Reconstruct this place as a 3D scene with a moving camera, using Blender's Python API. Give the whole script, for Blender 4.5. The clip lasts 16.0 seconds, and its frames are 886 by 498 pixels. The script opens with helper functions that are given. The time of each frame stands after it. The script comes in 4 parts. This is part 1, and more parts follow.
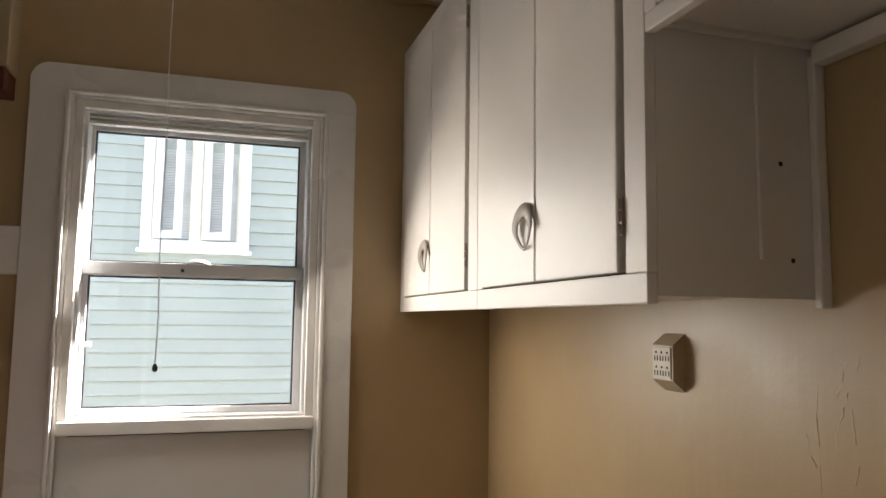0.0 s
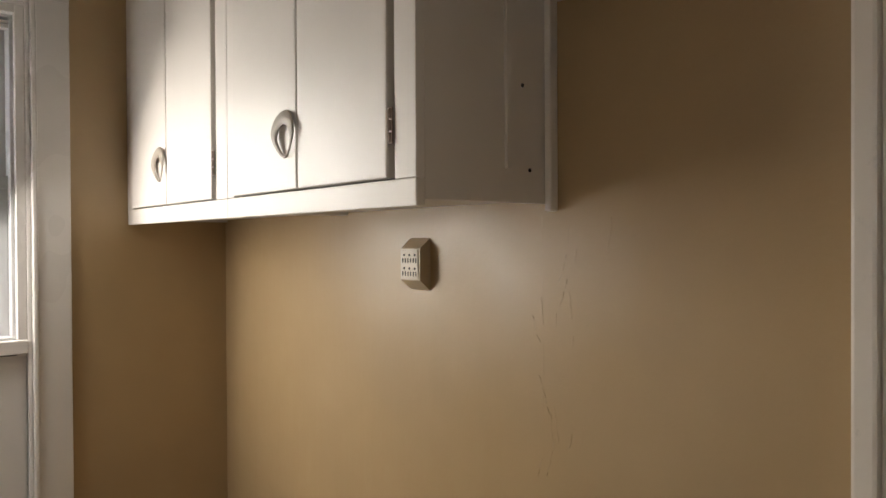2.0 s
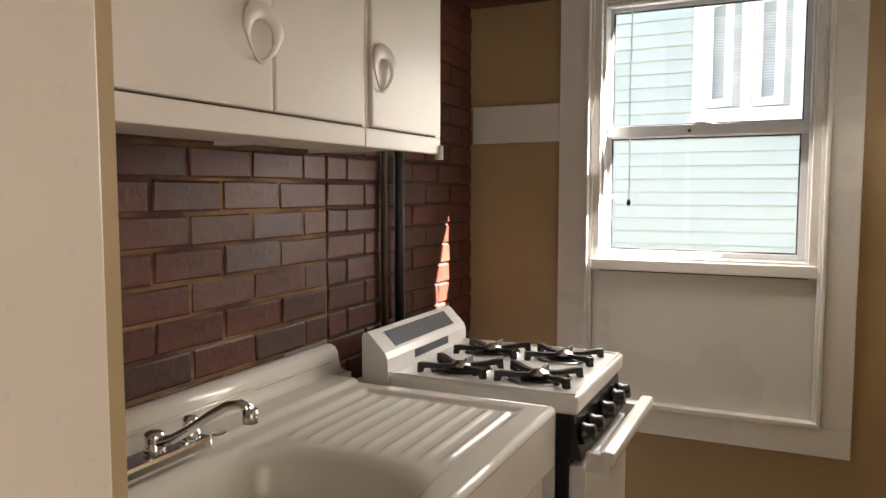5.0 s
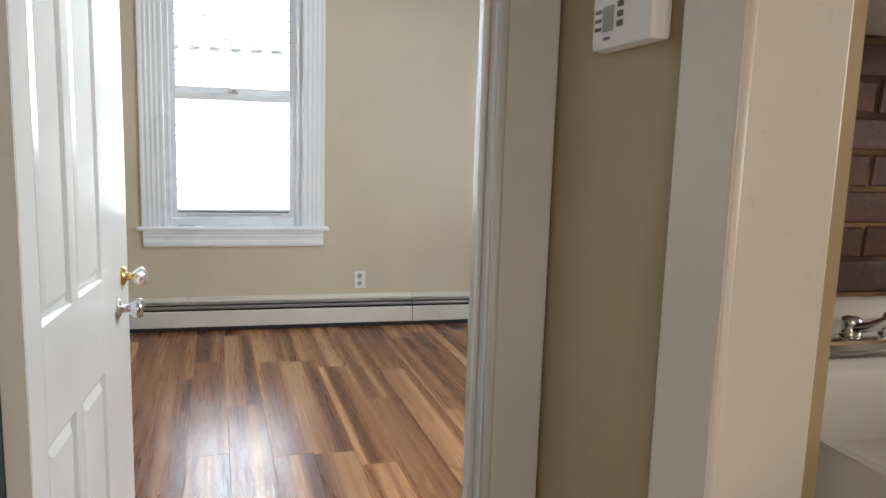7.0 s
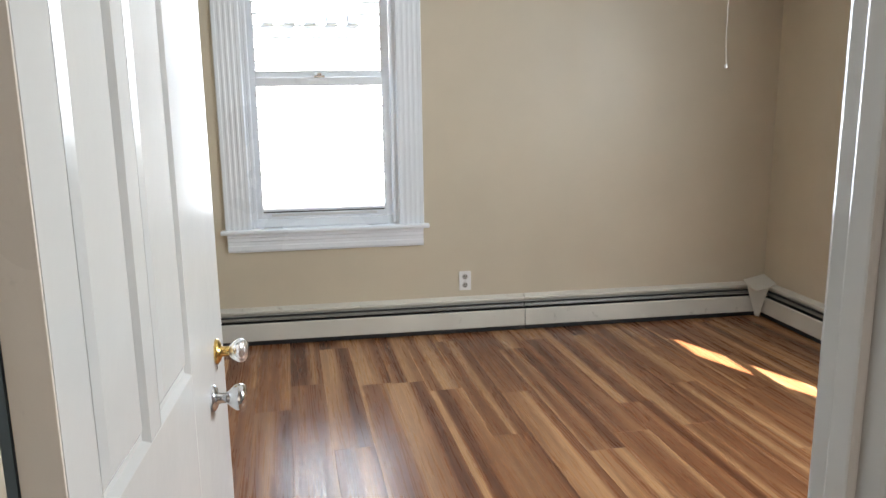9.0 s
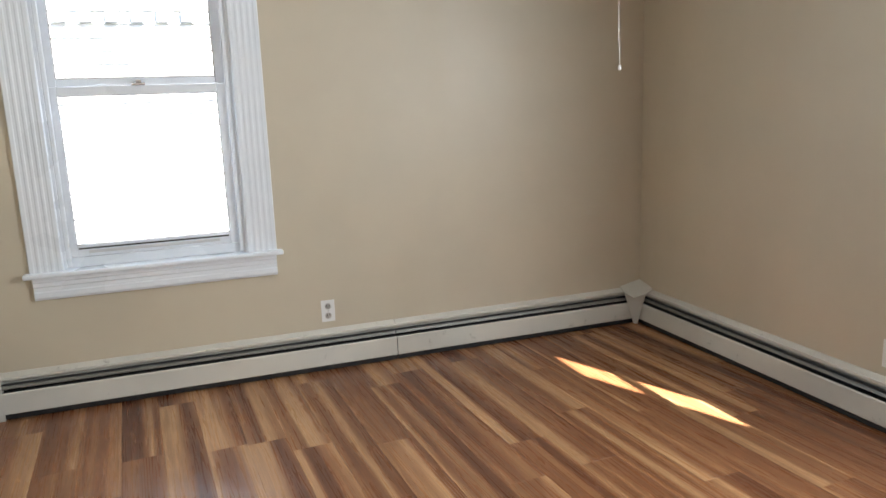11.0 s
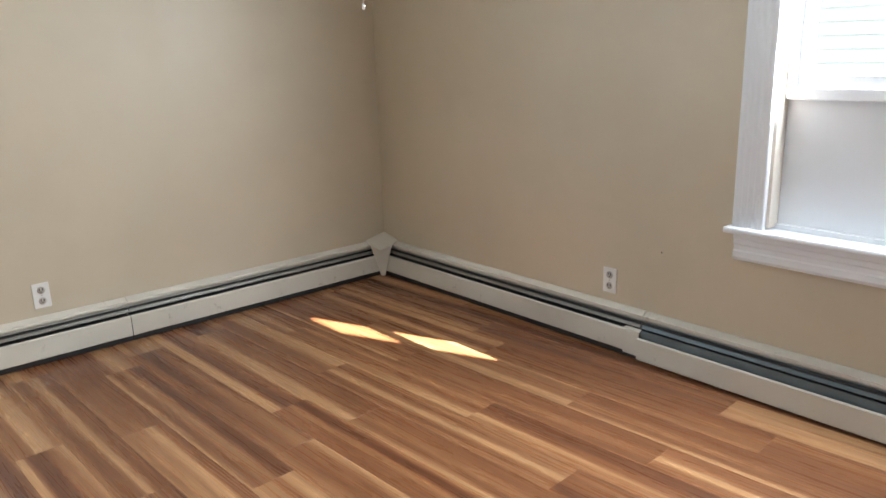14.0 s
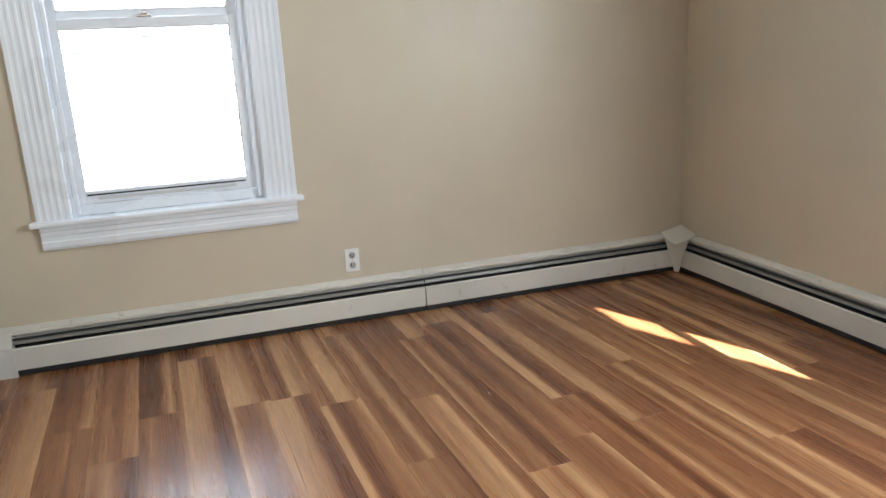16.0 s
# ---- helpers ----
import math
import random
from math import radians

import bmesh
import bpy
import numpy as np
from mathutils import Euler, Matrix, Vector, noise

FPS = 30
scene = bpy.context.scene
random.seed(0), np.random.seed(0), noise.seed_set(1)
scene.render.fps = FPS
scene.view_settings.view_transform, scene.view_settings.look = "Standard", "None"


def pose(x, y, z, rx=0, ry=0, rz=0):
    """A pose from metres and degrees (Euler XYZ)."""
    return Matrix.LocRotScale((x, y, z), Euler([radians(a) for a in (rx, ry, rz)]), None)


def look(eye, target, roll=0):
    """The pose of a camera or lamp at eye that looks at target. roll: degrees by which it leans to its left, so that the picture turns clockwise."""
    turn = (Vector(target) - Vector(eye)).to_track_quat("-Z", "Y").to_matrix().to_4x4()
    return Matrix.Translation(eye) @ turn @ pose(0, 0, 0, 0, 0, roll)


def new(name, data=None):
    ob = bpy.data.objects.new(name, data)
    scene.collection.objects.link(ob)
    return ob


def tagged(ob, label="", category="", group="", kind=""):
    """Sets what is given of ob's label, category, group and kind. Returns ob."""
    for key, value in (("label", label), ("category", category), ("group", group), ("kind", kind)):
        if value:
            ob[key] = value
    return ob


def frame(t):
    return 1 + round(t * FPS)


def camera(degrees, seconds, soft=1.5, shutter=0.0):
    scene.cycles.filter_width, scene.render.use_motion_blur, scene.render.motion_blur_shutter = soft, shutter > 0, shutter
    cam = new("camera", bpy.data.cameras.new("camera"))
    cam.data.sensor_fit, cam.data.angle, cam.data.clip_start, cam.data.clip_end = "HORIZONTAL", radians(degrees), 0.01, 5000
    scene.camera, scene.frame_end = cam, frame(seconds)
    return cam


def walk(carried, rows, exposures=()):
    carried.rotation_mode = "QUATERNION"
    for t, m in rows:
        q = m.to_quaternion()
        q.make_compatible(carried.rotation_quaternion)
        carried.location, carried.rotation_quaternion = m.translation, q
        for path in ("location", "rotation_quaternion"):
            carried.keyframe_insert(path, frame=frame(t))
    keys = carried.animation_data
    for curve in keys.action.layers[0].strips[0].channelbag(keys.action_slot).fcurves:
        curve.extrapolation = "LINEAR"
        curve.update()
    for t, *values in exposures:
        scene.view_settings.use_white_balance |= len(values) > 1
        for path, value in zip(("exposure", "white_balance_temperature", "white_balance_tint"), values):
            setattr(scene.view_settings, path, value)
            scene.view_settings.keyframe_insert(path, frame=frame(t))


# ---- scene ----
cam = camera(62.0, 16.0, 1.5, 0.0)
PATH = [
    (0, (4.653, -2.294, 1.463), (5.240, -0.392, 1.657), 0.70),
    (0.5, (4.546, -2.314, 1.460), (5.398, -0.516, 1.669), 1.30),
    (1, (4.484, -2.328, 1.460), (5.529, -0.634, 1.654), 1.20),
    (1.5, (4.499, -2.321, 1.448), (5.670, -0.705, 1.577), 0.80),
    (2, (4.533, -2.294, 1.434), (5.810, -0.755, 1.414), -0.30),
    (2.5, (4.568, -2.294, 1.422), (5.870, -0.779, 1.321), -0.80),
    (3, (4.589, -2.295, 1.418), (5.712, -0.644, 1.294), -1.20),
    (3.5, (4.657, -2.303, 1.419), (5.258, -0.397, 1.340), -1.20),
    (4, (4.708, -2.384, 1.396), (4.744, -0.386, 1.313), -0.50),
    (4.4, (4.785, -2.476, 1.396), (4.466, -0.505, 1.279), -0.50),
    (4.5, (4.786, -2.493, 1.400), (4.392, -0.536, 1.274), -0.50),
    (5, (4.881, -2.549, 1.401), (4.032, -0.745, 1.244), 0.00),
    (5.2, (4.922, -2.565, 1.390), (3.896, -0.857, 1.219), 0.30),
    (7.5, (4.975, -2.744, 1.274), (3.026, -2.427, 0.958), 0.90),
    (8, (4.751, -2.815, 1.310), (2.800, -2.537, 0.973), -0.10),
    (8.2, (4.652, -2.812, 1.326), (2.701, -2.542, 0.976), -0.40),
    (10.3, (3.944, -2.706, 1.423), (2.035, -2.291, 0.993), -1.90),
    (10.5, (3.911, -2.689, 1.425), (2.008, -2.230, 1.014), -1.90),
    (11, (3.849, -2.690, 1.415), (2.002, -2.030, 1.019), -2.10),
    (11.5, (3.768, -2.706, 1.413), (2.015, -1.835, 1.000), -2.70),
    (12, (3.731, -2.711, 1.394), (2.088, -1.654, 0.963), -3.00),
    (12.5, (3.702, -2.706, 1.382), (2.185, -1.485, 0.927), -3.10),
    (13, (3.688, -2.699, 1.381), (2.275, -1.361, 0.922), -3.30),
    (13.5, (3.691, -2.692, 1.381), (2.318, -1.316, 0.911), -2.90),
    (14, (3.728, -2.691, 1.370), (2.266, -1.444, 0.851), -1.80),
    (14.5, (3.777, -2.688, 1.337), (2.181, -1.648, 0.756), -1.10),
    (15, (3.795, -2.690, 1.336), (2.094, -1.842, 0.728), -1.50),
    (15.5, (3.750, -2.668, 1.336), (1.965, -1.963, 0.774), -2.00),
    (16, (3.608, -2.678, 1.311), (1.770, -2.077, 0.801), -3.00),
]
EXPOSURES = [(0, 3.65, 6700, 11), (1.2, 3.7, 6700, 11), (2.5, 4.0, 6500, 10), (4.2, 3.8, 6600, 10), (5.2, 4.0, 6900, 12), (7.3, 3.85, 6500, 10), (8.2, 3.85, 6500, 10), (10.4, 3.8, 6700, 11), (12, 4.1, 6300, 10), (13.5, 4.05, 6650, 11), (15, 4.1, 6300, 10), (16, 4.0, 6400, 10)]
walk(cam, [(t, look(eye, target, roll)) for t, eye, target, roll in PATH], EXPOSURES)

# ---- world, sun, window light ----
TO_SUN = Vector((1.16, 0.45, 1.0)).normalized()
world = bpy.data.worlds.new("sky")
scene.world = world
world.use_nodes = True
sky = world.node_tree.nodes.new("ShaderNodeTexSky")
sky.sky_type, sky.sun_disc = "NISHITA", False
sky.sun_elevation, sky.sun_rotation = math.asin(TO_SUN.z), math.atan2(TO_SUN.x, TO_SUN.y)
back = world.node_tree.nodes["Background"]
back.inputs["Strength"].default_value = 0.05
world.node_tree.links.new(sky.outputs[0], back.inputs["Color"])
sun = new("sun", bpy.data.lights.new("sun", "SUN"))
sun.data.energy, sun.data.angle, sun.data.color = 5.0, radians(0.6), (1.0, 0.975, 0.94)
sun.matrix_world = look(TO_SUN * 20, (0, 0, 0))


def opening_light(name, place, target, w, h, watts, colour=(0.86, 0.93, 1.0), spread=160):
    """An area lamp in an opening: sky stand-in at windows, added fill at the doorway."""
    lamp = new(name, bpy.data.lights.new(name, "AREA"))
    lamp.data.shape, lamp.data.size, lamp.data.size_y = "RECTANGLE", w, h
    lamp.data.energy, lamp.data.color = watts, colour
    lamp.data.spread = radians(spread)
    lamp.matrix_world = look(place, target)
    return lamp


# ---- materials ----
def tree(name):
    m = bpy.data.materials.new(name)
    m.use_nodes = True
    t = m.node_tree
    return m, t, t.nodes["Principled BSDF"]


def noise_node(t, scale, detail=4.0, coords="Object", stretch=None, rough=0.55):
    tc = t.nodes.new("ShaderNodeTexCoord")
    n = t.nodes.new("ShaderNodeTexNoise")
    n.inputs["Scale"].default_value, n.inputs["Detail"].default_value = scale, detail
    n.inputs["Roughness"].default_value = rough
    if stretch:
        mp = t.nodes.new("ShaderNodeMapping")
        mp.inputs["Scale"].default_value = stretch
        t.links.new(tc.outputs[coords], mp.inputs["Vector"])
        t.links.new(mp.outputs[0], n.inputs["Vector"])
    else:
        t.links.new(tc.outputs[coords], n.inputs["Vector"])
    return n


def ramp(t, source, stops):
    r = t.nodes.new("ShaderNodeValToRGB")
    r.color_ramp.interpolation = "EASE"
    els = r.color_ramp.elements
    while len(els) < len(stops):
        els.new(0.5)
    for e, (p, c) in zip(els, stops):
        e.position, e.color = p, (*c, 1)
    t.links.new(source, r.inputs["Fac"])
    return r


def mix(t, fac, a, b, blend="MIX"):
    m = t.nodes.new("ShaderNodeMix")
    m.data_type, m.blend_type = "RGBA", blend
    for socket, value in ((m.inputs[0], fac), (m.inputs[6], a), (m.inputs[7], b)):
        if hasattr(value, "is_linked"):
            t.links.new(value, socket)
        elif isinstance(value, tuple):
            socket.default_value = (*value, 1)
        else:
            socket.default_value = value
    return m.outputs[2]


def bump(t, bsdf, height, strength, distance=0.002):
    b = t.nodes.new("ShaderNodeBump")
    b.inputs["Strength"].default_value, b.inputs["Distance"].default_value = strength, distance
    t.links.new(height, b.inputs["Height"])
    t.links.new(b.outputs[0], bsdf.inputs["Normal"])


def paint(name, colour, rough=0.4, vary=0.06, stain=None, relief=0.25, grain=90.0, dirt=0.0, spot=34.0):
    """Brushed or rolled paint: broad tone variation, roller texture, optional grime."""
    m, t, b = tree(name)
    broad = noise_node(t, 1.7, 3.0)
    dark = tuple(c * (1 - vary * 2) for c in colour)
    light = tuple(min(1, c * (1 + vary)) for c in colour)
    col = ramp(t, broad.outputs["Fac"], [(0.3, dark), (0.7, light)]).outputs["Color"]
    if dirt:
        spots = noise_node(t, spot, 8.0, rough=0.7)
        mask = ramp(t, spots.outputs["Fac"], [(0.60, (0, 0, 0)), (0.74, (dirt, dirt, dirt))])
        col = mix(t, mask.outputs["Color"], col, stain or tuple(c * 0.45 for c in colour))
    t.links.new(col, b.inputs["Base Color"])
    fine = noise_node(t, grain, 3.0)
    rr = ramp(t, broad.outputs["Fac"], [(0.25, (rough * 0.85,) * 3), (0.75, (min(1, rough * 1.2),) * 3)])
    t.links.new(rr.outputs["Color"], b.inputs["Roughness"])
    bump(t, b, fine.outputs["Fac"], relief)
    return m


def plain(name, colour, rough=0.5, metal=0.0, relief=0.1, grain=60.0):
    m, t, b = tree(name)
    n = noise_node(t, 9.0, 5.0)
    col = ramp(t, n.outputs["Fac"], [(0.3, tuple(c * 0.86 for c in colour)), (0.7, tuple(min(1, c * 1.08) for c in colour))])
    t.links.new(col.outputs["Color"], b.inputs["Base Color"])
    b.inputs["Roughness"].default_value, b.inputs["Metallic"].default_value = rough, metal
    bump(t, b, noise_node(t, grain, 3.0).outputs["Fac"], relief)
    return m


def wavy_plaster(name, colour, rough):
    """Old painted plaster with lumps, patched seams and a satin sheen."""
    m, t, b = tree(name)
    broad = noise_node(t, 1.3, 4.0)
    col = ramp(t, broad.outputs["Fac"], [(0.3, tuple(c * 0.9 for c in colour)), (0.72, tuple(c * 1.05 for c in colour))])
    t.links.new(col.outputs["Color"], b.inputs["Base Color"])
    rr = ramp(t, noise_node(t, 3.0, 4.0).outputs["Fac"], [(0.3, (rough * 0.85,) * 3), (0.7, (rough * 1.2,) * 3)])
    t.links.new(rr.outputs["Color"], b.inputs["Roughness"])
    lumps = noise_node(t, 6.0, 5.0)
    roll = noise_node(t, 140.0, 2.0)
    streak = noise_node(t, 9.0, 3.0, stretch=(1.0, 3.0, 0.25))
    add = t.nodes.new("ShaderNodeMath")
    add.operation = "MULTIPLY_ADD"
    add.inputs[1].default_value = 0.05
    t.links.new(roll.outputs["Fac"], add.inputs[0])
    t.links.new(lumps.outputs["Fac"], add.inputs[2])
    add2 = t.nodes.new("ShaderNodeMath")
    add2.operation = "MULTIPLY_ADD"
    add2.inputs[1].default_value = 0.3
    t.links.new(streak.outputs["Fac"], add2.inputs[0])
    t.links.new(add.outputs[0], add2.inputs[2])
    b.inputs["Specular IOR Level"].default_value = 0.6
    bump(t, b, add2.outputs[0], 0.5, 0.006)
    return m


def satin_wall(name, colour, rough):
    """Rolled satin paint: faint vertical roller lanes that show in the sheen."""
    m, t, b = tree(name)
    broad = noise_node(t, 1.4, 4.0)
    col = ramp(t, broad.outputs["Fac"], [(0.3, tuple(c * 0.95 for c in colour)), (0.7, tuple(c * 1.03 for c in colour))])
    t.links.new(col.outputs["Color"], b.inputs["Base Color"])
    lanes = noise_node(t, 1.0, 3.0, stretch=(5.0, 5.0, 0.22))
    rr = ramp(t, lanes.outputs["Fac"], [(0.34, (rough * 0.92,) * 3), (0.66, (rough * 1.10,) * 3)])
    t.links.new(rr.outputs["Color"], b.inputs["Roughness"])
    b.inputs["Specular IOR Level"].default_value = 0.55
    stipple = noise_node(t, 150.0, 3.0)
    add = t.nodes.new("ShaderNodeMath")
    add.operation = "MULTIPLY_ADD"
    add.inputs[1].default_value = 0.10
    t.links.new(stipple.outputs["Fac"], add.inputs[0])
    t.links.new(lanes.outputs["Fac"], add.inputs[2])
    bump(t, b, add.outputs[0], 0.10, 0.002)
    return m


def laminate(name):
    """Walnut-look laminate: long light and dark streaks, each board with its own shift."""
    m, t, b = tree(name)
    info = t.nodes.new("ShaderNodeObjectInfo")
    tc = t.nodes.new("ShaderNodeTexCoord")
    shift = t.nodes.new("ShaderNodeVectorMath")
    shift.operation = "SCALE"
    comb = t.nodes.new("ShaderNodeCombineXYZ")
    for i in range(3):
        t.links.new(info.outputs["Random"], comb.inputs[i])
    shift.inputs["Scale"].default_value = 37.0
    t.links.new(comb.outputs[0], shift.inputs[0])
    addv = t.nodes.new("ShaderNodeVectorMath")
    addv.operation = "ADD"
    t.links.new(tc.outputs["Object"], addv.inputs[0])
    t.links.new(shift.outputs[0], addv.inputs[1])

    def streak(scale, sx, sy, detail, distortion):
        mp = t.nodes.new("ShaderNodeMapping")
        mp.inputs["Scale"].default_value = (sx, sy, 1)
        t.links.new(addv.outputs[0], mp.inputs["Vector"])
        n = t.nodes.new("ShaderNodeTexNoise")
        n.inputs["Scale"].default_value, n.inputs["Detail"].default_value = scale, detail
        n.inputs["Distortion"].default_value = distortion
        t.links.new(mp.outputs[0], n.inputs["Vector"])
        return n

    bands = streak(1.0, 0.13, 11.0, 1.0, 0.35)
    figure = streak(1.0, 1.3, 40.0, 3.0, 2.6)
    grain = streak(1.0, 5.0, 170.0, 5.0, 0.8)
    col = ramp(t, bands.outputs["Fac"], [(0.34, (0.125, 0.047, 0.022)), (0.46, (0.205, 0.084, 0.037)), (0.54, (0.27, 0.124, 0.056)), (0.64, (0.43, 0.24, 0.118))])
    tone = ramp(t, info.outputs["Random"], [(0.0, (0.86, 0.83, 0.81)), (0.5, (0.94, 0.92, 0.90)), (1.0, (1.03, 1.01, 0.98))])
    c2 = mix(t, 1.0, col.outputs["Color"], tone.outputs["Color"], "MULTIPLY")
    g = ramp(t, grain.outputs["Fac"], [(0.35, (0.86, 0.84, 0.82)), (0.62, (1.03, 1.03, 1.03))])
    fg = ramp(t, figure.outputs["Fac"], [(0.36, (0.78, 0.75, 0.73)), (0.56, (1.04, 1.04, 1.04))])
    c3 = mix(t, 0.9, c2, g.outputs["Color"], "MULTIPLY")
    c3 = mix(t, 0.8, c3, fg.outputs["Color"], "MULTIPLY")
    t.links.new(c3, b.inputs["Base Color"])
    rr = ramp(t, figure.outputs["Fac"], [(0.35, (0.36,) * 3), (0.65, (0.25,) * 3)])
    t.links.new(rr.outputs["Color"], b.inputs["Roughness"])
    b.inputs["Specular IOR Level"].default_value = 0.36
    bump(t, b, figure.outputs["Fac"], 0.22, 0.0008)
    return m


def brick_mat(name):
    m, t, b = tree(name)
    info = t.nodes.new("ShaderNodeObjectInfo")
    base = ramp(t, info.outputs["Random"], [(0.0, (0.066, 0.019, 0.012)), (0.35, (0.090, 0.025, 0.015)), (0.75, (0.116, 0.033, 0.019)), (0.93, (0.082, 0.028, 0.019)), (1.0, (0.062, 0.027, 0.021))])
    n = noise_node(t, 26.0, 6.0, rough=0.65)
    v = ramp(t, n.outputs["Fac"], [(0.3, (0.65, 0.62, 0.62)), (0.7, (1.2, 1.15, 1.1))])
    t.links.new(mix(t, 1.0, base.outputs["Color"], v.outputs["Color"], "MULTIPLY"), b.inputs["Base Color"])
    b.inputs["Roughness"].default_value = 0.48
    b.inputs["Specular IOR Level"].default_value = 0.5
    bump(t, b, noise_node(t, 55.0, 6.0).outputs["Fac"], 0.5, 0.003)
    return m


def patchy_mortar(name):
    """Sandy mortar, smeared with dark red brick wash in patches."""
    m, t, b = tree(name)
    n = noise_node(t, 5.5, 4.0, stretch=(1.0, 0.6, 2.0))
    col = ramp(t, n.outputs["Fac"], [(0.40, (0.060, 0.028, 0.020)), (0.52, (0.15, 0.085, 0.042)), (0.66, (0.27, 0.165, 0.080))])
    t.links.new(col.outputs["Color"], b.inputs["Base Color"])
    b.inputs["Roughness"].default_value = 0.9
    bump(t, b, noise_node(t, 90.0, 3.0).outputs["Fac"], 0.8)
    return m


def glass(name):
    m, t, b = tree(name)
    t.nodes.remove(b)
    out = t.nodes["Material Output"]
    clear, gloss, mx = t.nodes.new("ShaderNodeBsdfTransparent"), t.nodes.new("ShaderNodeBsdfGlossy"), t.nodes.new("ShaderNodeMixShader")
    clear.inputs["Color"].default_value = (0.95, 0.97, 0.97, 1)
    gloss.inputs["Roughness"].default_value = 0.02
    fr = t.nodes.new("ShaderNodeFresnel")
    fr.inputs["IOR"].default_value = 1.45
    t.links.new(fr.outputs[0], mx.inputs[0])
    t.links.new(clear.outputs[0], mx.inputs[1])
    t.links.new(gloss.outputs[0], mx.inputs[2])
    t.links.new(mx.outputs[0], out.inputs["Surface"])
    return m


def crystal(name):
    m, t, b = tree(name)
    b.inputs["Base Color"].default_value = (0.96, 0.97, 1.0, 1)
    b.inputs["Roughness"].default_value, b.inputs["IOR"].default_value = 0.03, 1.5
    b.inputs["Transmission Weight"].default_value = 0.9
    return m


TAN = wavy_plaster("tan_satin_wall_paint", (0.425, 0.302, 0.158), 0.40)
TAN_FLAT = paint("tan_wall_paint", (0.42, 0.325, 0.19), 0.42, 0.05)
GREIGE = satin_wall("greige_wall_paint", (0.55, 0.485, 0.375), 0.46)
CEIL = paint("ceiling_paint", (0.74, 0.72, 0.68), 0.8, 0.03)
WHITE = paint("white_gloss_trim", (0.69, 0.665, 0.635), 0.28, 0.03, relief=0.2, grain=35)
CREAM = paint("old_white_enamel", (0.74, 0.68, 0.60), 0.30, 0.02, relief=0.35, grain=22, dirt=0.25)
CABWHITE = paint("cabinet_enamel", (0.74, 0.70, 0.65), 0.42, 0.04, relief=0.25, grain=28, dirt=0.06)
VINYL = paint("window_vinyl", (0.58, 0.58, 0.585), 0.35, 0.02)
SNOW = paint("bedroom_trim_white", (0.76, 0.80, 0.85), 0.3, 0.02, relief=0.12)
SIDING = paint("mint_siding", (0.355, 0.385, 0.365), 0.6, 0.03)
WHITEHOUSE = paint("white_clapboard", (0.50, 0.51, 0.53), 0.6, 0.03)
HEATER = paint("heater_enamel", (0.62, 0.60, 0.54), 0.38, 0.05, stain=(0.16, 0.13, 0.10), dirt=0.6, spot=13.0)
# near-black for the shade in the heater slots, also for window gaskets
NEARBLACK = plain("slot_shade_gasket_black", (0.016, 0.017, 0.018), 0.5)
GREYDAMP = plain("dull_grey_damper", (0.20, 0.195, 0.175), 0.4, 0.2)
BLUEGREY = plain("blue_grey_damper", (0.14, 0.175, 0.195), 0.4, 0.3)
LAMINATE = laminate("walnut_laminate")
UNDER = plain("floor_underlay", (0.03, 0.022, 0.016), 0.9)
VINYLFLOOR = plain("grey_vinyl_floor", (0.32, 0.28, 0.23), 0.5)
BRICK = brick_mat("red_brick")
MORTAR_TAN = patchy_mortar("tan_mortar")
MORTAR_DARK = plain("dark_mortar", (0.045, 0.028, 0.026), 0.8, relief=0.8, grain=90)
PIPE = plain("black_pipe_paint", (0.012, 0.011, 0.012), 0.3)
PORCELAIN = paint("sink_porcelain", (0.76, 0.74, 0.69), 0.14, 0.03, relief=0.08, grain=12)
STOVE = paint("stove_enamel", (0.78, 0.78, 0.77), 0.16, 0.02, relief=0.05, grain=12)
BLACK = plain("black_cast_iron", (0.012, 0.012, 0.013), 0.45)
BLACKGLOSS = plain("black_knob_plastic", (0.010, 0.010, 0.011), 0.22)
GREYPANEL = plain("grey_backguard_panel", (0.075, 0.082, 0.095), 0.3)
STEEL = plain("brushed_steel", (0.62, 0.62, 0.62), 0.25, 1.0, relief=0.05)
CHROME = plain("chrome", (0.75, 0.76, 0.78), 0.08, 1.0, relief=0.02)
BRASS = plain("brass", (0.72, 0.48, 0.16), 0.16, 1.0, relief=0.03)
HANDLE = plain("taupe_metal_pull", (0.36, 0.315, 0.26), 0.55, 0.0)
ALMOND = paint("almond_plastic", (0.46, 0.38, 0.26), 0.35, 0.02, relief=0.05)
SOCKET = plain("socket_face", (0.46, 0.44, 0.41), 0.4)
PLATE = paint("white_plastic", (0.78, 0.78, 0.77), 0.3, 0.02, relief=0.05)
# near-black that stands in for the shade inside gaps, slots and holes
DARK = plain("opening_shade", (0.012, 0.010, 0.009), 0.7)
HINGE = plain("painted_hinge_metal", (0.34, 0.27, 0.22), 0.45, 0.0)
DOORMAT = paint("door_gloss_white", (0.60, 0.595, 0.575), 0.16, 0.03, relief=0.3, grain=16)
# bluish shade of the door's hinge gap, held as a base colour
GAPSHADE = plain("blue_grey_gap_shade", (0.11, 0.15, 0.18), 0.45)
BROWN = plain("dark_brown_wood", (0.045, 0.025, 0.014), 0.5)
CORD = plain("white_cord", (0.72, 0.70, 0.66), 0.7)
LCD = plain("grey_display", (0.20, 0.22, 0.20), 0.25)
GREYTXT = plain("grey_print", (0.07, 0.07, 0.075), 0.5)
GROUND = plain("yard_ground", (0.16, 0.15, 0.12), 0.9)
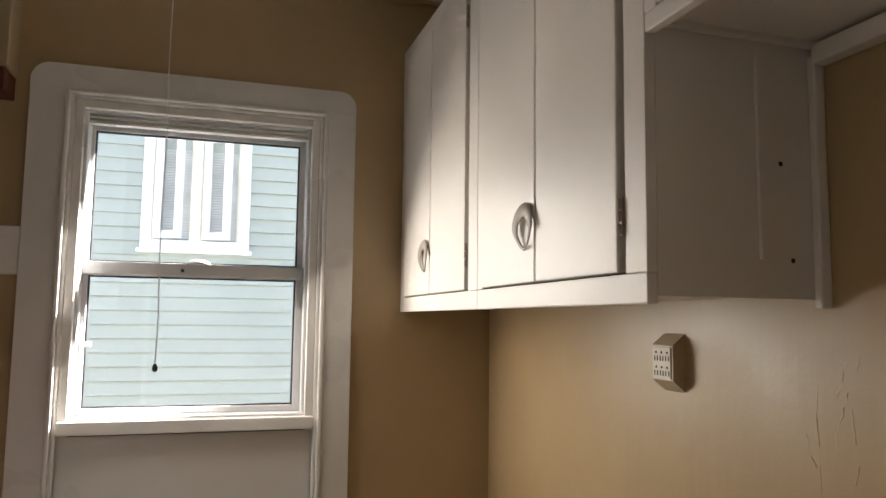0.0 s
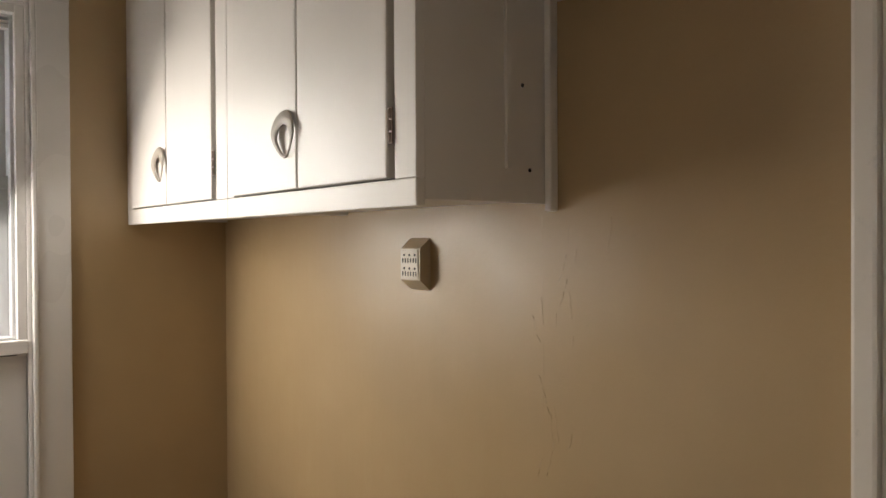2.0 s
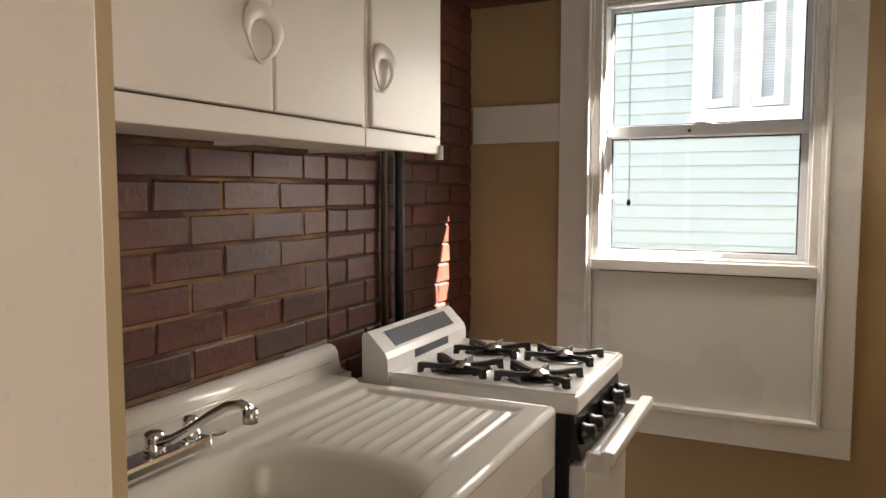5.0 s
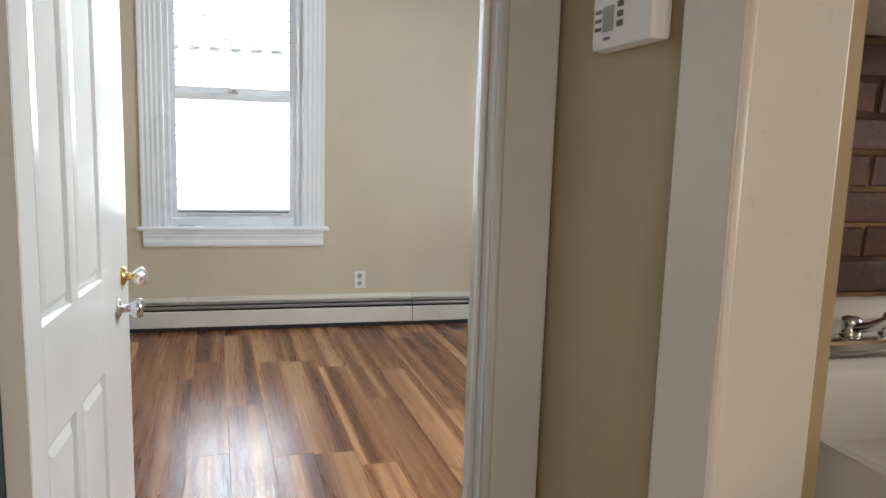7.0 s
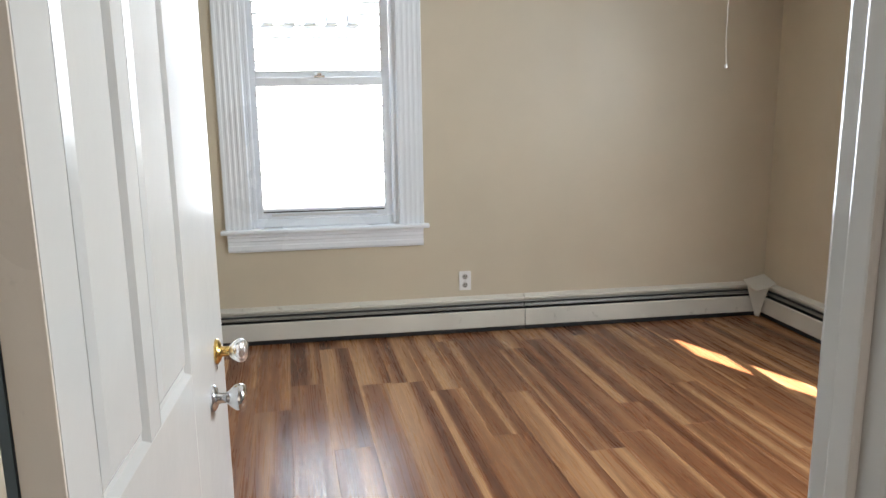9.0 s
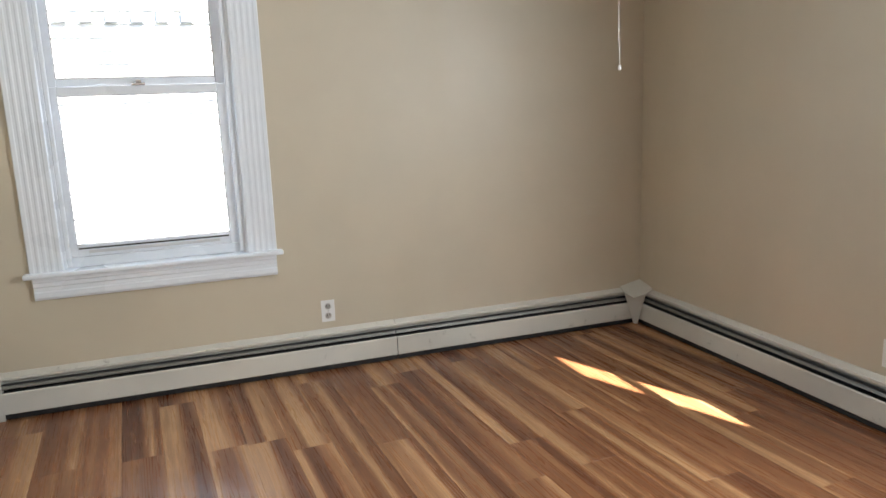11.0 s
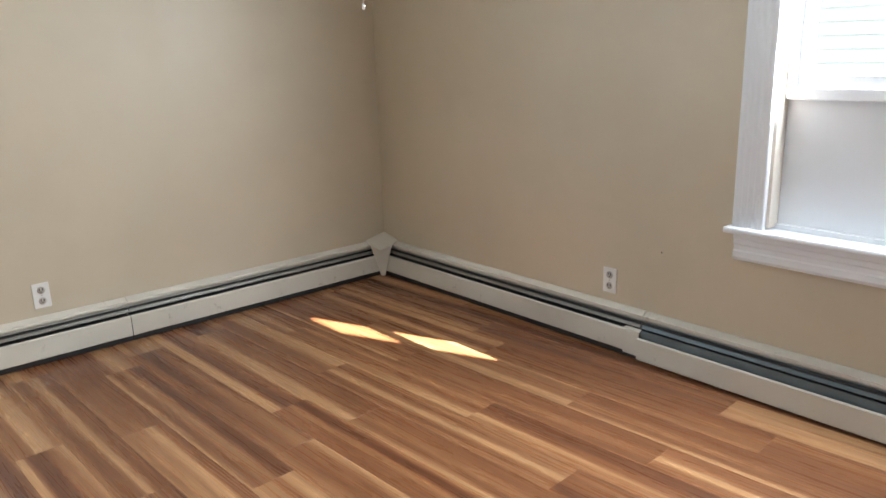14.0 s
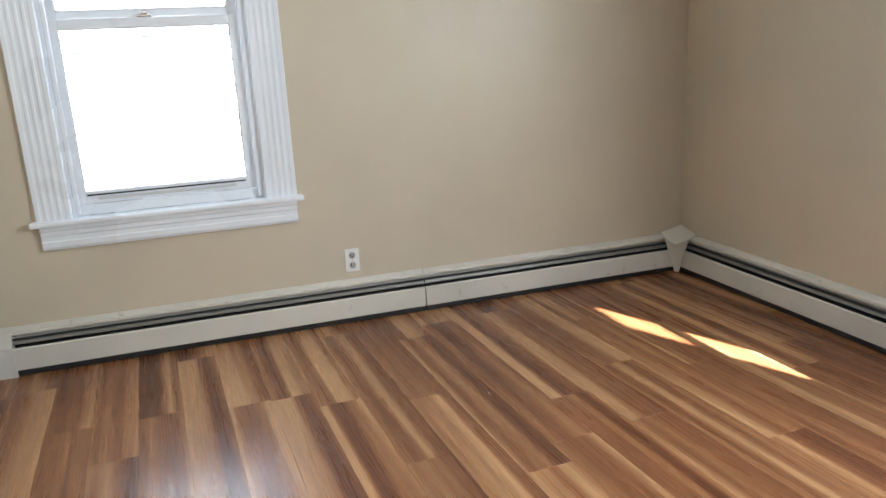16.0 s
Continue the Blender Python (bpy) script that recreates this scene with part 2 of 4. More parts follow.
ROOF = plain("roof_shingle", (0.09, 0.085, 0.08), 0.9)
GLASS = glass("window_glass")
CRYSTAL = crystal("cut_crystal")
SCREEN = plain("window_blind", (0.55, 0.54, 0.53), 0.6)
CREAMTRIM = plain("cream_window_stop", (0.78, 0.73, 0.62), 0.5)


# ---- mesh helpers ----
def thing(name, base, label, category, group=""):
    ob = new(name)
    ob.location = base
    ob.empty_display_size = 0.1
    return tagged(ob, label, category, group)


def part(name, bm, material, parent=None, label=""):
    """Links a bmesh as one mesh object, its coordinates in the world, under a thing or a part."""
    me = bpy.data.meshes.new(name)
    bm.normal_update()
    bm.to_mesh(me)
    bm.free()
    me.materials.append(material)
    ob = new(name, me)
    if parent is not None:
        ob.parent = parent
        ob.matrix_parent_inverse = Matrix.Translation(-parent.location) if parent.data is None else Matrix.Identity(4)
    if label:
        ob["label"] = label
    return ob


def structure(ob, label, category):
    return tagged(ob, label, category, "", "structure")


def box(lo, hi, bevel=0.0, bm=None, seg=2):
    bm = bm or bmesh.new()
    lo, hi = [min(a, b) for a, b in zip(lo, hi)], [max(a, b) for a, b in zip(lo, hi)]
    v = [bm.verts.new((x, y, z)) for x in (lo[0], hi[0]) for y in (lo[1], hi[1]) for z in (lo[2], hi[2])]
    faces = [bm.faces.new([v[i] for i in q]) for q in ((0, 1, 3, 2), (4, 6, 7, 5), (0, 4, 5, 1), (2, 3, 7, 6), (0, 2, 6, 4), (1, 5, 7, 3))]
    if bevel:
        edges = list({e for f in faces for e in f.edges})
        bmesh.ops.bevel(bm, geom=edges, offset=bevel, segments=seg, profile=0.6, affect="EDGES", clamp_overlap=True)
    return bm


def boxes(items, bevel=0.0):
    bm = bmesh.new()
    for lo, hi in items:
        box(lo, hi, bevel, bm)
    return bm


def smooth(bm):
    for f in bm.faces:
        f.smooth = True
    return bm


def prism(outline, axis, a, b, bm=None):
    """Extrudes a closed outline along an axis: for x the outline is (y, z), for y (x, z), for z (x, y)."""
    bm = bm or bmesh.new()

    def place(p, s):
        return {"x": (s, p[0], p[1]), "y": (p[0], s, p[1]), "z": (p[0], p[1], s)}[axis]

    va = [bm.verts.new(place(p, a)) for p in outline]
    vb = [bm.verts.new(place(p, b)) for p in outline]
    n = len(outline)
    faces = [bm.faces.new((va[i], va[(i + 1) % n], vb[(i + 1) % n], vb[i])) for i in range(n)]
    faces += [bm.faces.new(va[::-1]), bm.faces.new(vb)]
    bmesh.ops.recalc_face_normals(bm, faces=faces)
    return bm


def tube(points, radius, n=10, bm=None, flat=(1.0, 1.0)):
    """A round bar along a line of points; radius is a number or one for each point."""
    bm = bm or bmesh.new()
    pts = [Vector(p) for p in points]
    radii = radius if isinstance(radius, (list, tuple)) else [radius] * len(pts)
    rings = []
    up = Vector((0, 0, 1))
    for i, p in enumerate(pts):
        d = (pts[min(i + 1, len(pts) - 1)] - pts[max(i - 1, 0)]).normalized()
        ref = up if abs(d.dot(up)) < 0.95 else Vector((1, 0, 0))
        u = d.cross(ref).normalized()
        w = u.cross(d).normalized()
        rings.append([bm.verts.new(p + radii[i] * (math.cos(k * 2 * math.pi / n) * u * flat[0] + math.sin(k * 2 * math.pi / n) * w * flat[1])) for k in range(n)])
    made = []
    for r0, r1 in zip(rings, rings[1:]):
        for k in range(n):
            made.append(bm.faces.new((r0[k], r0[(k + 1) % n], r1[(k + 1) % n], r1[k])))
    made += [bm.faces.new(rings[0][::-1]), bm.faces.new(rings[-1])]
    bmesh.ops.recalc_face_normals(bm, faces=made)
    for f in made[:-2]:
        f.smooth = True
    return bm


def lathe(profile, m, n=24, bm=None):
    """Turns a profile of (radius, height) about the z axis of the pose m."""
    bm = bm or bmesh.new()
    rings = [[bm.verts.new(m @ Vector((max(r, 1e-4) * math.cos(k * 2 * math.pi / n), max(r, 1e-4) * math.sin(k * 2 * math.pi / n), h))) for k in range(n)] for r, h in profile]
    made = []
    for r0, r1 in zip(rings, rings[1:]):
        for k in range(n):
            made.append(bm.faces.new((r0[k], r0[(k + 1) % n], r1[(k + 1) % n], r1[k])))
    made += [bm.faces.new(rings[0][::-1]), bm.faces.new(rings[-1])]
    bmesh.ops.recalc_face_normals(bm, faces=made)
    for f in made[:-2]:
        f.smooth = True
    return bm


def wall(name, axis, t0, t1, a0, a1, z0, z1, holes, material, label):
    """A wall of thickness t0..t1 along an axis from a0 to a1, with openings (a, b, bottom, top) cut through."""
    bm = bmesh.new()

    def slab(p, q, r, s):
        if q - p > 1e-4 and s - r > 1e-4:
            lo, hi = ((p, t0, r), (q, t1, s)) if axis == "x" else ((t0, p, r), (t1, q, s))
            box(lo, hi, 0, bm)

    at = a0
    for p, q, r, s in sorted(holes):
        slab(at, p, z0, z1)
        slab(p, q, z0, r)
        slab(p, q, s, z1)
        at = q
    slab(at, a1, z0, z1)
    return structure(part(name, bm, material), label, "wall")


# daylight of the sky in the window openings
opening_light("daylight_window_1", (-0.02, -2.81, 1.52), (3.0, -2.81, 0.9), 0.70, 1.5, 1.5, (0.66, 0.82, 1.0), 175)
opening_light("daylight_window_2", (2.87, 0.03, 1.66), (2.80, -3.0, 1.0), 0.66, 0.8, 6.6, (0.85, 0.935, 1.0), 178)
opening_light("daylight_window_3", (4.596, 0.03, 1.50), (5.20, -1.2, 0.52), 0.62, 0.9, 1.10, (1.0, 0.94, 0.86), 160)
# added fill lamp in an unseen doorway; the room behind it is closed
opening_light("fill_side_door", (5.66, -2.66, 1.1), (3.9, -2.0, 1.2), 0.66, 1.8, 0.39, (1.0, 0.86, 0.75), 125)


# ---- plan ----
KX, KY = 5.566, 0.11            # the kitchen's far right corner
BRICK_X = KX - 1.813            # face of the brick wall
DW0, DW1 = 3.61, 3.73           # wall between bedroom and hall
CEIL_K, CEIL_B = 2.57, 2.55
SOUTH_B = -3.66


def k(x, y, z):
    return (KX + x, KY + y, z)


# ---- walls, ceilings, floors ----
wall("wall_bedroom_west", "y", -0.22, 0.0, SOUTH_B - 0.12, 0.22, -0.05, CEIL_B, [(-3.235, -2.383, 0.68, 2.36)], GREIGE, "greige painted bedroom wall with a tall window")
wall("wall_bedroom_north", "x", 0.0, 0.15, 0.0, DW0, -0.05, CEIL_B, [(2.459, 3.29, 0.658, 2.16)], GREIGE, "greige painted bedroom wall with a short window")
wall("wall_bedroom_south", "x", SOUTH_B - 0.12, SOUTH_B, 0.0, DW0, -0.05, CEIL_B, [], GREIGE, "plain greige painted bedroom wall")
wall("wall_hall_west", "y", DW0, DW1, -5.2, -2.19, -0.05, CEIL_K, [(-3.14, -2.222, -0.05, 2.06)], TAN_FLAT, "tan hall wall with the bedroom doorway")
wall("wall_chimney_core", "y", DW0, BRICK_X - 0.035, -2.19, KY + 0.2, -0.05, CEIL_K, [], MORTAR_DARK, "dark wall core behind the brickwork")
wall("wall_kitchen_north", "x", KY, KY + 0.165, BRICK_X - 0.035, KX, -0.05, CEIL_K, [(KX - 1.347, KX - 0.575, 0.60, 2.142)], TAN, "tan satin kitchen wall with a window")
# its side doorway is out of view, opened for the fill lamp
wall("wall_kitchen_east", "y", KX, KX + 0.12, -5.2, KY + 0.20, -0.05, CEIL_K, [(-3.16, -2.32, -0.05, 2.05)], TAN, "tan satin kitchen wall with patched plaster and an unseen side doorway")
wall("wall_kitchen_south", "x", -2.16, -2.01, DW1, 4.262, -0.05, CEIL_K, [], TAN_FLAT, "short tan wall stub beside the kitchen opening")
structure(part("wall_header", box((4.262, -2.16, 2.12), (KX, -2.01, CEIL_K)), TAN_FLAT), "tan wall header over the kitchen opening", "wall")
wall("wall_hall_south", "x", -5.32, -5.2, DW1, KX, -0.05, CEIL_K, [], TAN_FLAT, "plain tan wall closing the hall")
# unseen closed room, added so no sun comes through the side doorway
structure(part("wall_added_room", boxes([((KX + 0.12, -3.9, -0.05), (KX + 1.6, -3.8, CEIL_K)), ((KX + 0.12, -1.7, -0.05), (KX + 1.6, -1.6, CEIL_K)), ((KX + 1.6, -3.9, -0.05), (KX + 1.7, -1.6, CEIL_K))]), CEIL), "plain unseen walls added beyond the side doorway to keep the sun out", "wall")
structure(part("ceiling_added_room", box((KX + 0.12, -3.9, CEIL_K), (KX + 1.7, -1.6, CEIL_K + 0.1)), CEIL), "plain unseen ceiling of the added room", "ceiling")
structure(part("floor_added_room", box((KX + 0.12, -3.9, -0.10), (KX + 1.7, -1.6, -0.004)), VINYLFLOOR), "plain unseen floor of the added room", "floor")
structure(part("ceiling_bedroom", box((-0.22, SOUTH_B - 0.12, CEIL_B), (DW0, 0.22, CEIL_B + 0.1)), CEIL), "flat off-white bedroom ceiling", "ceiling")
structure(part("ceiling_kitchen", box((DW0, -5.32, CEIL_K), (KX + 0.12, KY + 0.2, CEIL_K + 0.1)), CEIL), "flat off-white kitchen and hall ceiling", "ceiling")
floor_b = structure(part("floor_bedroom", box((-0.22, SOUTH_B - 0.12, -0.10), (DW0 + 0.06, 0.20, -0.009)), UNDER), "walnut-look laminate floor in long boards", "floor")
structure(part("floor_kitchen", box((DW0 + 0.06, -5.32, -0.10), (KX + 0.12, KY + 0.2, -0.004)), VINYLFLOOR), "grey-brown vinyl floor of hall and kitchen", "floor")
structure(part("trim_corner_kitchen", prism([(KX - 1.813, CEIL_K - 0.012), (KX - 1.813, CEIL_K), (KX - 0.002, CEIL_K), (KX - 0.002, CEIL_K - 0.012)], "y", KY - 0.03, KY - 0.001), TAN), "thin tan ceiling trim", "trim")
structure(part("baseboard_south", box((0.07, SOUTH_B, 0.0), (DW0, SOUTH_B + 0.014, 0.11), 0.003), SNOW), "white painted baseboard", "baseboard")

# kitchen opening: white lining, casing toward the hall
lining = thing("trim_opening", (4.24, -2.1, 0), "old white enamelled lining and casing of a wall opening", "door frame")
lining["kind"] = "structure"
part("jamb_board", box((4.258, -2.162, 0), (4.276, -2.040, 2.12), 0.003), CREAM, lining)
part("casing_board", box((4.157, -2.176, 0), (4.278, -2.16, 2.22), 0.005), CREAM, lining)
part("edge_bead", tube([(4.274, -2.168, 0), (4.274, -2.168, 2.12)], 0.007, 8), CREAM, lining)
part("head_board", box((4.276, -2.17, 2.10), (KX, -2.01, 2.12), 0.003), CREAM, lining)
part("far_casing", box((KX - 0.018, -2.30, 0), (KX, KY - 2.010 - 0.033, 2.12), 0.004), CREAM, lining, "white door casing with dents in the paint")
part("far_bead", box((KX - 0.030, KY - 2.043, 0), (KX, KY - 2.010, 2.12), 0.006), CREAM, lining)


# ---- windows ----
def frame_rect(at, u0, u1, z0, z1, w, d0, d1, bevel=0.002, sides="lrtb", wb=None):
    """The bars of a rectangular frame, as a bmesh."""
    bm = bmesh.new()
    wb = wb or w
    if "l" in sides:
        box(at(u0, d0, z0), at(u0 + w, d1, z1), bevel, bm)
    if "r" in sides:
        box(at(u1 - w, d0, z0), at(u1, d1, z1), bevel, bm)
    if "t" in sides:
        box(at(u0 + w, d0, z1 - w), at(u1 - w, d1, z1), bevel, bm)
    if "b" in sides:
        box(at(u0 + w, d0, z0), at(u1 - w, d1, z0 + wb), bevel, bm)
    return bm


def pane(at, u0, u1, z0, z1, d, parent):
    ob = part("pane", box(at(u0 - 0.004, d, z0 - 0.004), at(u1 + 0.004, d + 0.004, z1 + 0.004)), GLASS, parent, "clear glass pane")
    ob.visible_shadow = False
    return ob


def sash(name, at, u0, u1, z0, z1, bars, d0, d1, material, parent):
    """bars: left, right, top, bottom widths outside the glass u0..u1, z0..z1."""
    l, r, t, b = bars
    bm = boxes([(at(u0 - l, d0, z0 - b), at(u0, d1, z1 + t)), (at(u1, d0, z0 - b), at(u1 + r, d1, z1 + t)),
                (at(u0, d0, z1), at(u1, d1, z1 + t)), (at(u0, d0, z0 - b), at(u1, d1, z0))], 0.003)
    ob = part(name, bm, material, parent)
    part("glazing_bead", frame_rect(at, u0 - 0.002, u1 + 0.002, z0 - 0.002, z1 + 0.002, 0.007, d0 + 0.006, d0 + 0.016, 0.002), NEARBLACK if material is VINYL else VINYL, ob, "thin glazing gasket")
    pane(at, u0, u1, z0, z1, (d0 + d1) / 2, ob)
    return ob


def fluted(width, thick=0.020):
    """Cross-section of a fluted casing as (position, height) pairs."""
    out = [(0, 0), (0, thick * 0.8), (0.004, thick)]
    n = 4
    lane = (width - 0.03) / n
    for i in range(n):
        s = 0.015 + i * lane
        out += [(s + lane * 0.15, thick), (s + lane * 0.32, thick - 0.0022), (s + lane * 0.68, thick - 0.0022), (s + lane * 0.85, thick)]
    return out + [(width - 0.004, thick), (width, thick * 0.8), (width, 0)]


def stool_and_apron(at, u0, u1, z, parent):
    part("stool", box(at(u0, -0.052, z - 0.024), at(u1, 0.05, z), 0.008), SNOW, parent)
    prof = [(0, z - 0.024), (-0.030, z - 0.024), (-0.030, z - 0.042), (-0.024, z - 0.048), (-0.024, z - 0.066), (-0.019, z - 0.072), (-0.019, z - 0.090), (-0.024, z - 0.096), (-0.024, z - 0.118), (-0.017, z - 0.132), (0, z - 0.132)]
    a, b = at(u0 + 0.035, 0, 0), at(u1 - 0.035, 0, 0)
    if abs(a[0] - b[0]) > 0.1:
        bm = prism([(at(0, d, 0)[1], h) for d, h in prof], "x", a[0], b[0])
    else:
        bm = prism([(at(0, d, 0)[0], h) for d, h in prof], "y", a[1], b[1])
    part("apron", bm, SNOW, parent, "white ribbed apron moulding")


def fluted_leg(name, at, u0, u1, z0, z1, parent):
    prof = fluted(u1 - u0)
    bm = prism([at(u0 + s, -h, 0)[:2] for s, h in prof], "z", z0, z1)
    return part(name, bm, SNOW, parent)


def at_west(u, d, z):
    return (-d, u, z)


def at_north(u, d, z):
    return (u, d, z)


def at_kitchen(u, d, z):
    return (KX + u, KY + d, z)


# bedroom, tall window
w1 = thing("window_1", (0, -2.81, 0.68), "white double-hung window with fluted casing and bright daylight", "window")
w1["kind"] = "structure"
fluted_leg("casing", at_west, -3.382, -3.235, 0.685, 2.36, w1)
fluted_leg("casing", at_west, -2.383, -2.236, 0.685, 2.36, w1)
part("head_casing", box(at_west(-3.39, -0.022, 2.36), at_west(-2.228, 0, 2.51), 0.004), SNOW, w1)
part("jamb_lining", boxes([(at_west(-3.235, 0, 0.68), at_west(-3.222, 0.2, 2.36)), (at_west(-2.396, 0, 0.68), at_west(-2.383, 0.2, 2.36)), (at_west(-3.222, 0, 2.345), at_west(-2.396, 0.2, 2.36))]), SNOW, w1)
part("stop_bead", frame_rect(at_west, -3.222, -2.396, 0.70, 2.345, 0.022, 0.004, 0.022, 0.005, "lrt"), SNOW, w1)
stool_and_apron(at_west, -3.408, -2.207, 0.685, w1)
part("sill_rail", box(at_west(-3.235, 0.03, 0.685), at_west(-2.383, 0.2, 0.735), 0.006), SNOW, w1)
lower = sash("lower_sash", at_west, -3.172, -2.459, 0.789, 1.495, (0.045, 0.045, 0.042, 0.052), 0.03, 0.062, SNOW, w1)
part("sash_lift", box(at_west(-3.12, 0.018, 0.752), at_west(-2.51, 0.03, 0.766), 0.003), VINYL, lower)
part("gasket", box(at_west(-3.165, 0.0275, 0.772), at_west(-2.466, 0.031, 0.779)), NEARBLACK, lower, "dark rubber gasket")
upper = sash("upper_sash", at_west, -3.172, -2.459, 1.572, 2.26, (0.045, 0.045, 0.06, 0.035), 0.066, 0.098, SNOW, w1)
part("sash_lock", boxes([(at_west(-2.845, 0.022, 1.537), at_west(-2.785, 0.045, 1.549)), (at_west(-2.825, 0.018, 1.549), at_west(-2.80, 0.04, 1.562))], 0.003), STEEL, lower, "small metal sash lock")

# bedroom, short window above a white panel
w2 = thing("window_2", (2.87, 0, 0.68), "short white window with a blank panel below and fluted casing", "window")
w2["kind"] = "structure"
fluted_leg("casing", at_north, 2.335, 2.459, 0.673, 2.16, w2)
fluted_leg("casing", at_north, 3.29, 3.414, 0.673, 2.16, w2)
part("head_casing", box(at_north(2.33, -0.022, 2.16), at_north(3.42, 0, 2.30), 0.004), SNOW, w2)
part("jamb_lining", boxes([(at_north(2.459, 0, 0.68), at_north(2.472, 0.15, 2.16)), (at_north(3.277, 0, 0.68), at_north(3.29, 0.15, 2.16)), (at_north(2.472, 0, 2.146), at_north(3.277, 0.15, 2.16))]), CREAM, w2)
stool_and_apron(at_north, 2.315, 3.434, 0.673, w2)
part("sill_board", box(at_north(2.459, 0.05, 0.66), at_north(3.29, 0.15, 0.69), 0.003), SNOW, w2)
part("blank_panel", box(at_north(2.472, 0.072, 0.69), at_north(3.277, 0.09, 1.157), 0.001), SNOW, w2, "flat white panel below the sash")
part("frame_sill", box(at_north(2.472, 0.045, 1.157), at_north(3.277, 0.11, 1.20), 0.005), SNOW, w2)
part("window_frame", frame_rect(at_north, 2.472, 3.277, 1.20, 2.146, 0.030, 0.045, 0.11, 0.004, "lrt"), SNOW, w2)
low2 = sash("lower_sash", at_north, 2.544, 3.205, 1.244, 1.575, (0.04, 0.04, 0.035, 0.042), 0.06, 0.085, SNOW, w2)
up2 = sash("upper_sash", at_north, 2.544, 3.205, 1.725, 2.10, (0.04, 0.04, 0.034, 0.06), 0.088, 0.113, SNOW, w2)

# kitchen window
w3 = thing("window_3", k(-0.96, 0, 0.54), "white painted kitchen window with rounded casing corners", "window")
w3["kind"] = "structure"


def arc(cx, cz, r, a0, a1, n=8):
    return [(cx + r * math.cos(radians(a0 + (a1 - a0) * i / n)), cz + r * math.sin(radians(a0 + (a1 - a0) * i / n))) for i in range(n + 1)]


xl, xr, xi, xj = KX - 1.458, KX - 0.485, KX - 1.360, KX - 0.575
part("head_casing", prism([(xl, 2.142), (xr, 2.142)] + arc(xr - 0.055, 2.162, 0.055, 0, 90) + arc(xl + 0.055, 2.162, 0.055, 90, 180), "y", KY - 0.02, KY), WHITE, w3)
part("casing", box((xl, KY - 0.02, 0.628), (xi, KY, 2.142), 0.003), WHITE, w3)
part("casing", box((xj, KY - 0.02, 0.628), (xr, KY, 2.142), 0.003), WHITE, w3)
part("bottom_casing", box((xl, KY - 0.022, 0.538), (xr, KY, 0.628), 0.003), WHITE, w3)
part("ledge", box((xi, KY - 0.026, 0.628), (xj, KY + 0.06, 0.645), 0.003), WHITE, w3)
part("stop_moulding", frame_rect(at_kitchen, -1.360, -0.575, 0.645, 2.142, 0.013, -0.030, 0.03, 0.004, "lrt"), WHITE, w3)
part("stop_moulding", frame_rect(at_kitchen, -1.347, -0.588, 0.645, 2.129, 0.012, -0.012, 0.04, 0.004, "lrt"), WHITE, w3)


def at_inner(u, d, z):
    return at_kitchen(u, d - 0.03, z)


part("inner_frame", frame_rect(at_inner, -1.335, -0.600, 1.113, 2.117, 0.026, 0.022, 0.15, 0.003, "lrt"), WHITE, w3)
part("track", frame_rect(at_inner, -1.309, -0.626, 1.15, 2.091, 0.010, 0.045, 0.15, 0.002, "lrt"), VINYL, w3)
part("lining", boxes([(at_inner(-1.36, 0.03, 0.60), at_inner(-1.335, 0.165, 2.142)), (at_inner(-0.60, 0.03, 0.60), at_inner(-0.575, 0.165, 2.142)), (at_inner(-1.335, 0.03, 2.117), at_inner(-0.60, 0.165, 2.142))]), WHITE, w3)
part("blank_panel", box(at_inner(-1.335, 0.040, 0.645), at_inner(-0.600, 0.06, 1.112)), WHITE, w3, "flat white panel below the sash")
# the gap's shade, put in as a black strip
part("panel_gap_shade", box(at_inner(-1.335, 0.044, 1.112), at_inner(-0.600, 0.06, 1.118)), DARK, w3, "black strip that paints the shade of the gap above the panel")
part("frame_sill", box(at_inner(-1.335, 0.012, 1.118), at_inner(-0.600, 0.16, 1.158), 0.004), WHITE, w3)
part("sill_lip", box(at_inner(-1.309, 0.035, 1.158), at_inner(-0.626, 0.16, 1.167), 0.003), VINYL, w3)
low3 = sash("lower_sash", at_inner, -1.283, -0.660, 1.188, 1.589, (0.020, 0.024, 0.022, 0.020), 0.085, 0.112, VINYL, w3)
up3 = sash("upper_sash", at_inner, -1.288, -0.655, 1.634, 2.045, (0.020, 0.022, 0.030, 0.022), 0.114, 0.14, VINYL, w3)
part("meeting_rail", box(at_inner(-1.303, 0.078, 1.593), at_inner(-0.636, 0.113, 1.632), 0.003), VINYL, w3)
part("sash_lock", lathe([(0.0, 0), (0.035, 0), (0.035, 0.006), (0.02, 0.014), (0.0, 0.014)], Matrix.Translation(k(-0.965, 0.067, 1.632)), 20), VINYL, w3, "pale sash lock")
part("lock_stud", lathe([(0, 0), (0.006, 0.001), (0.005, 0.005), (0, 0.006)], Matrix.Translation(k(-1.012, 0.048, 1.61)) @ pose(0, 0, 0, 90), 10), BLACKGLOSS, w3)
part("sash_latch", box(k(-1.281, 0.050, 1.372), k(-1.262, 0.056, 1.388), 0.002), VINYL, w3)
part("blind_rail", boxes([(k(-1.309, 0.02, 2.052), k(-0.63, 0.052, 2.062)), (k(-1.309, 0.02, 2.066), k(-0.63, 0.052, 2.074))], 0.002), WHITE, w3)

band = structure(part("trim_band", box(k(-1.800, -0.02, 1.581), k(-1.458, 0, 1.721), 0.004), WHITE), "white painted horizontal board on the wall", "trim")

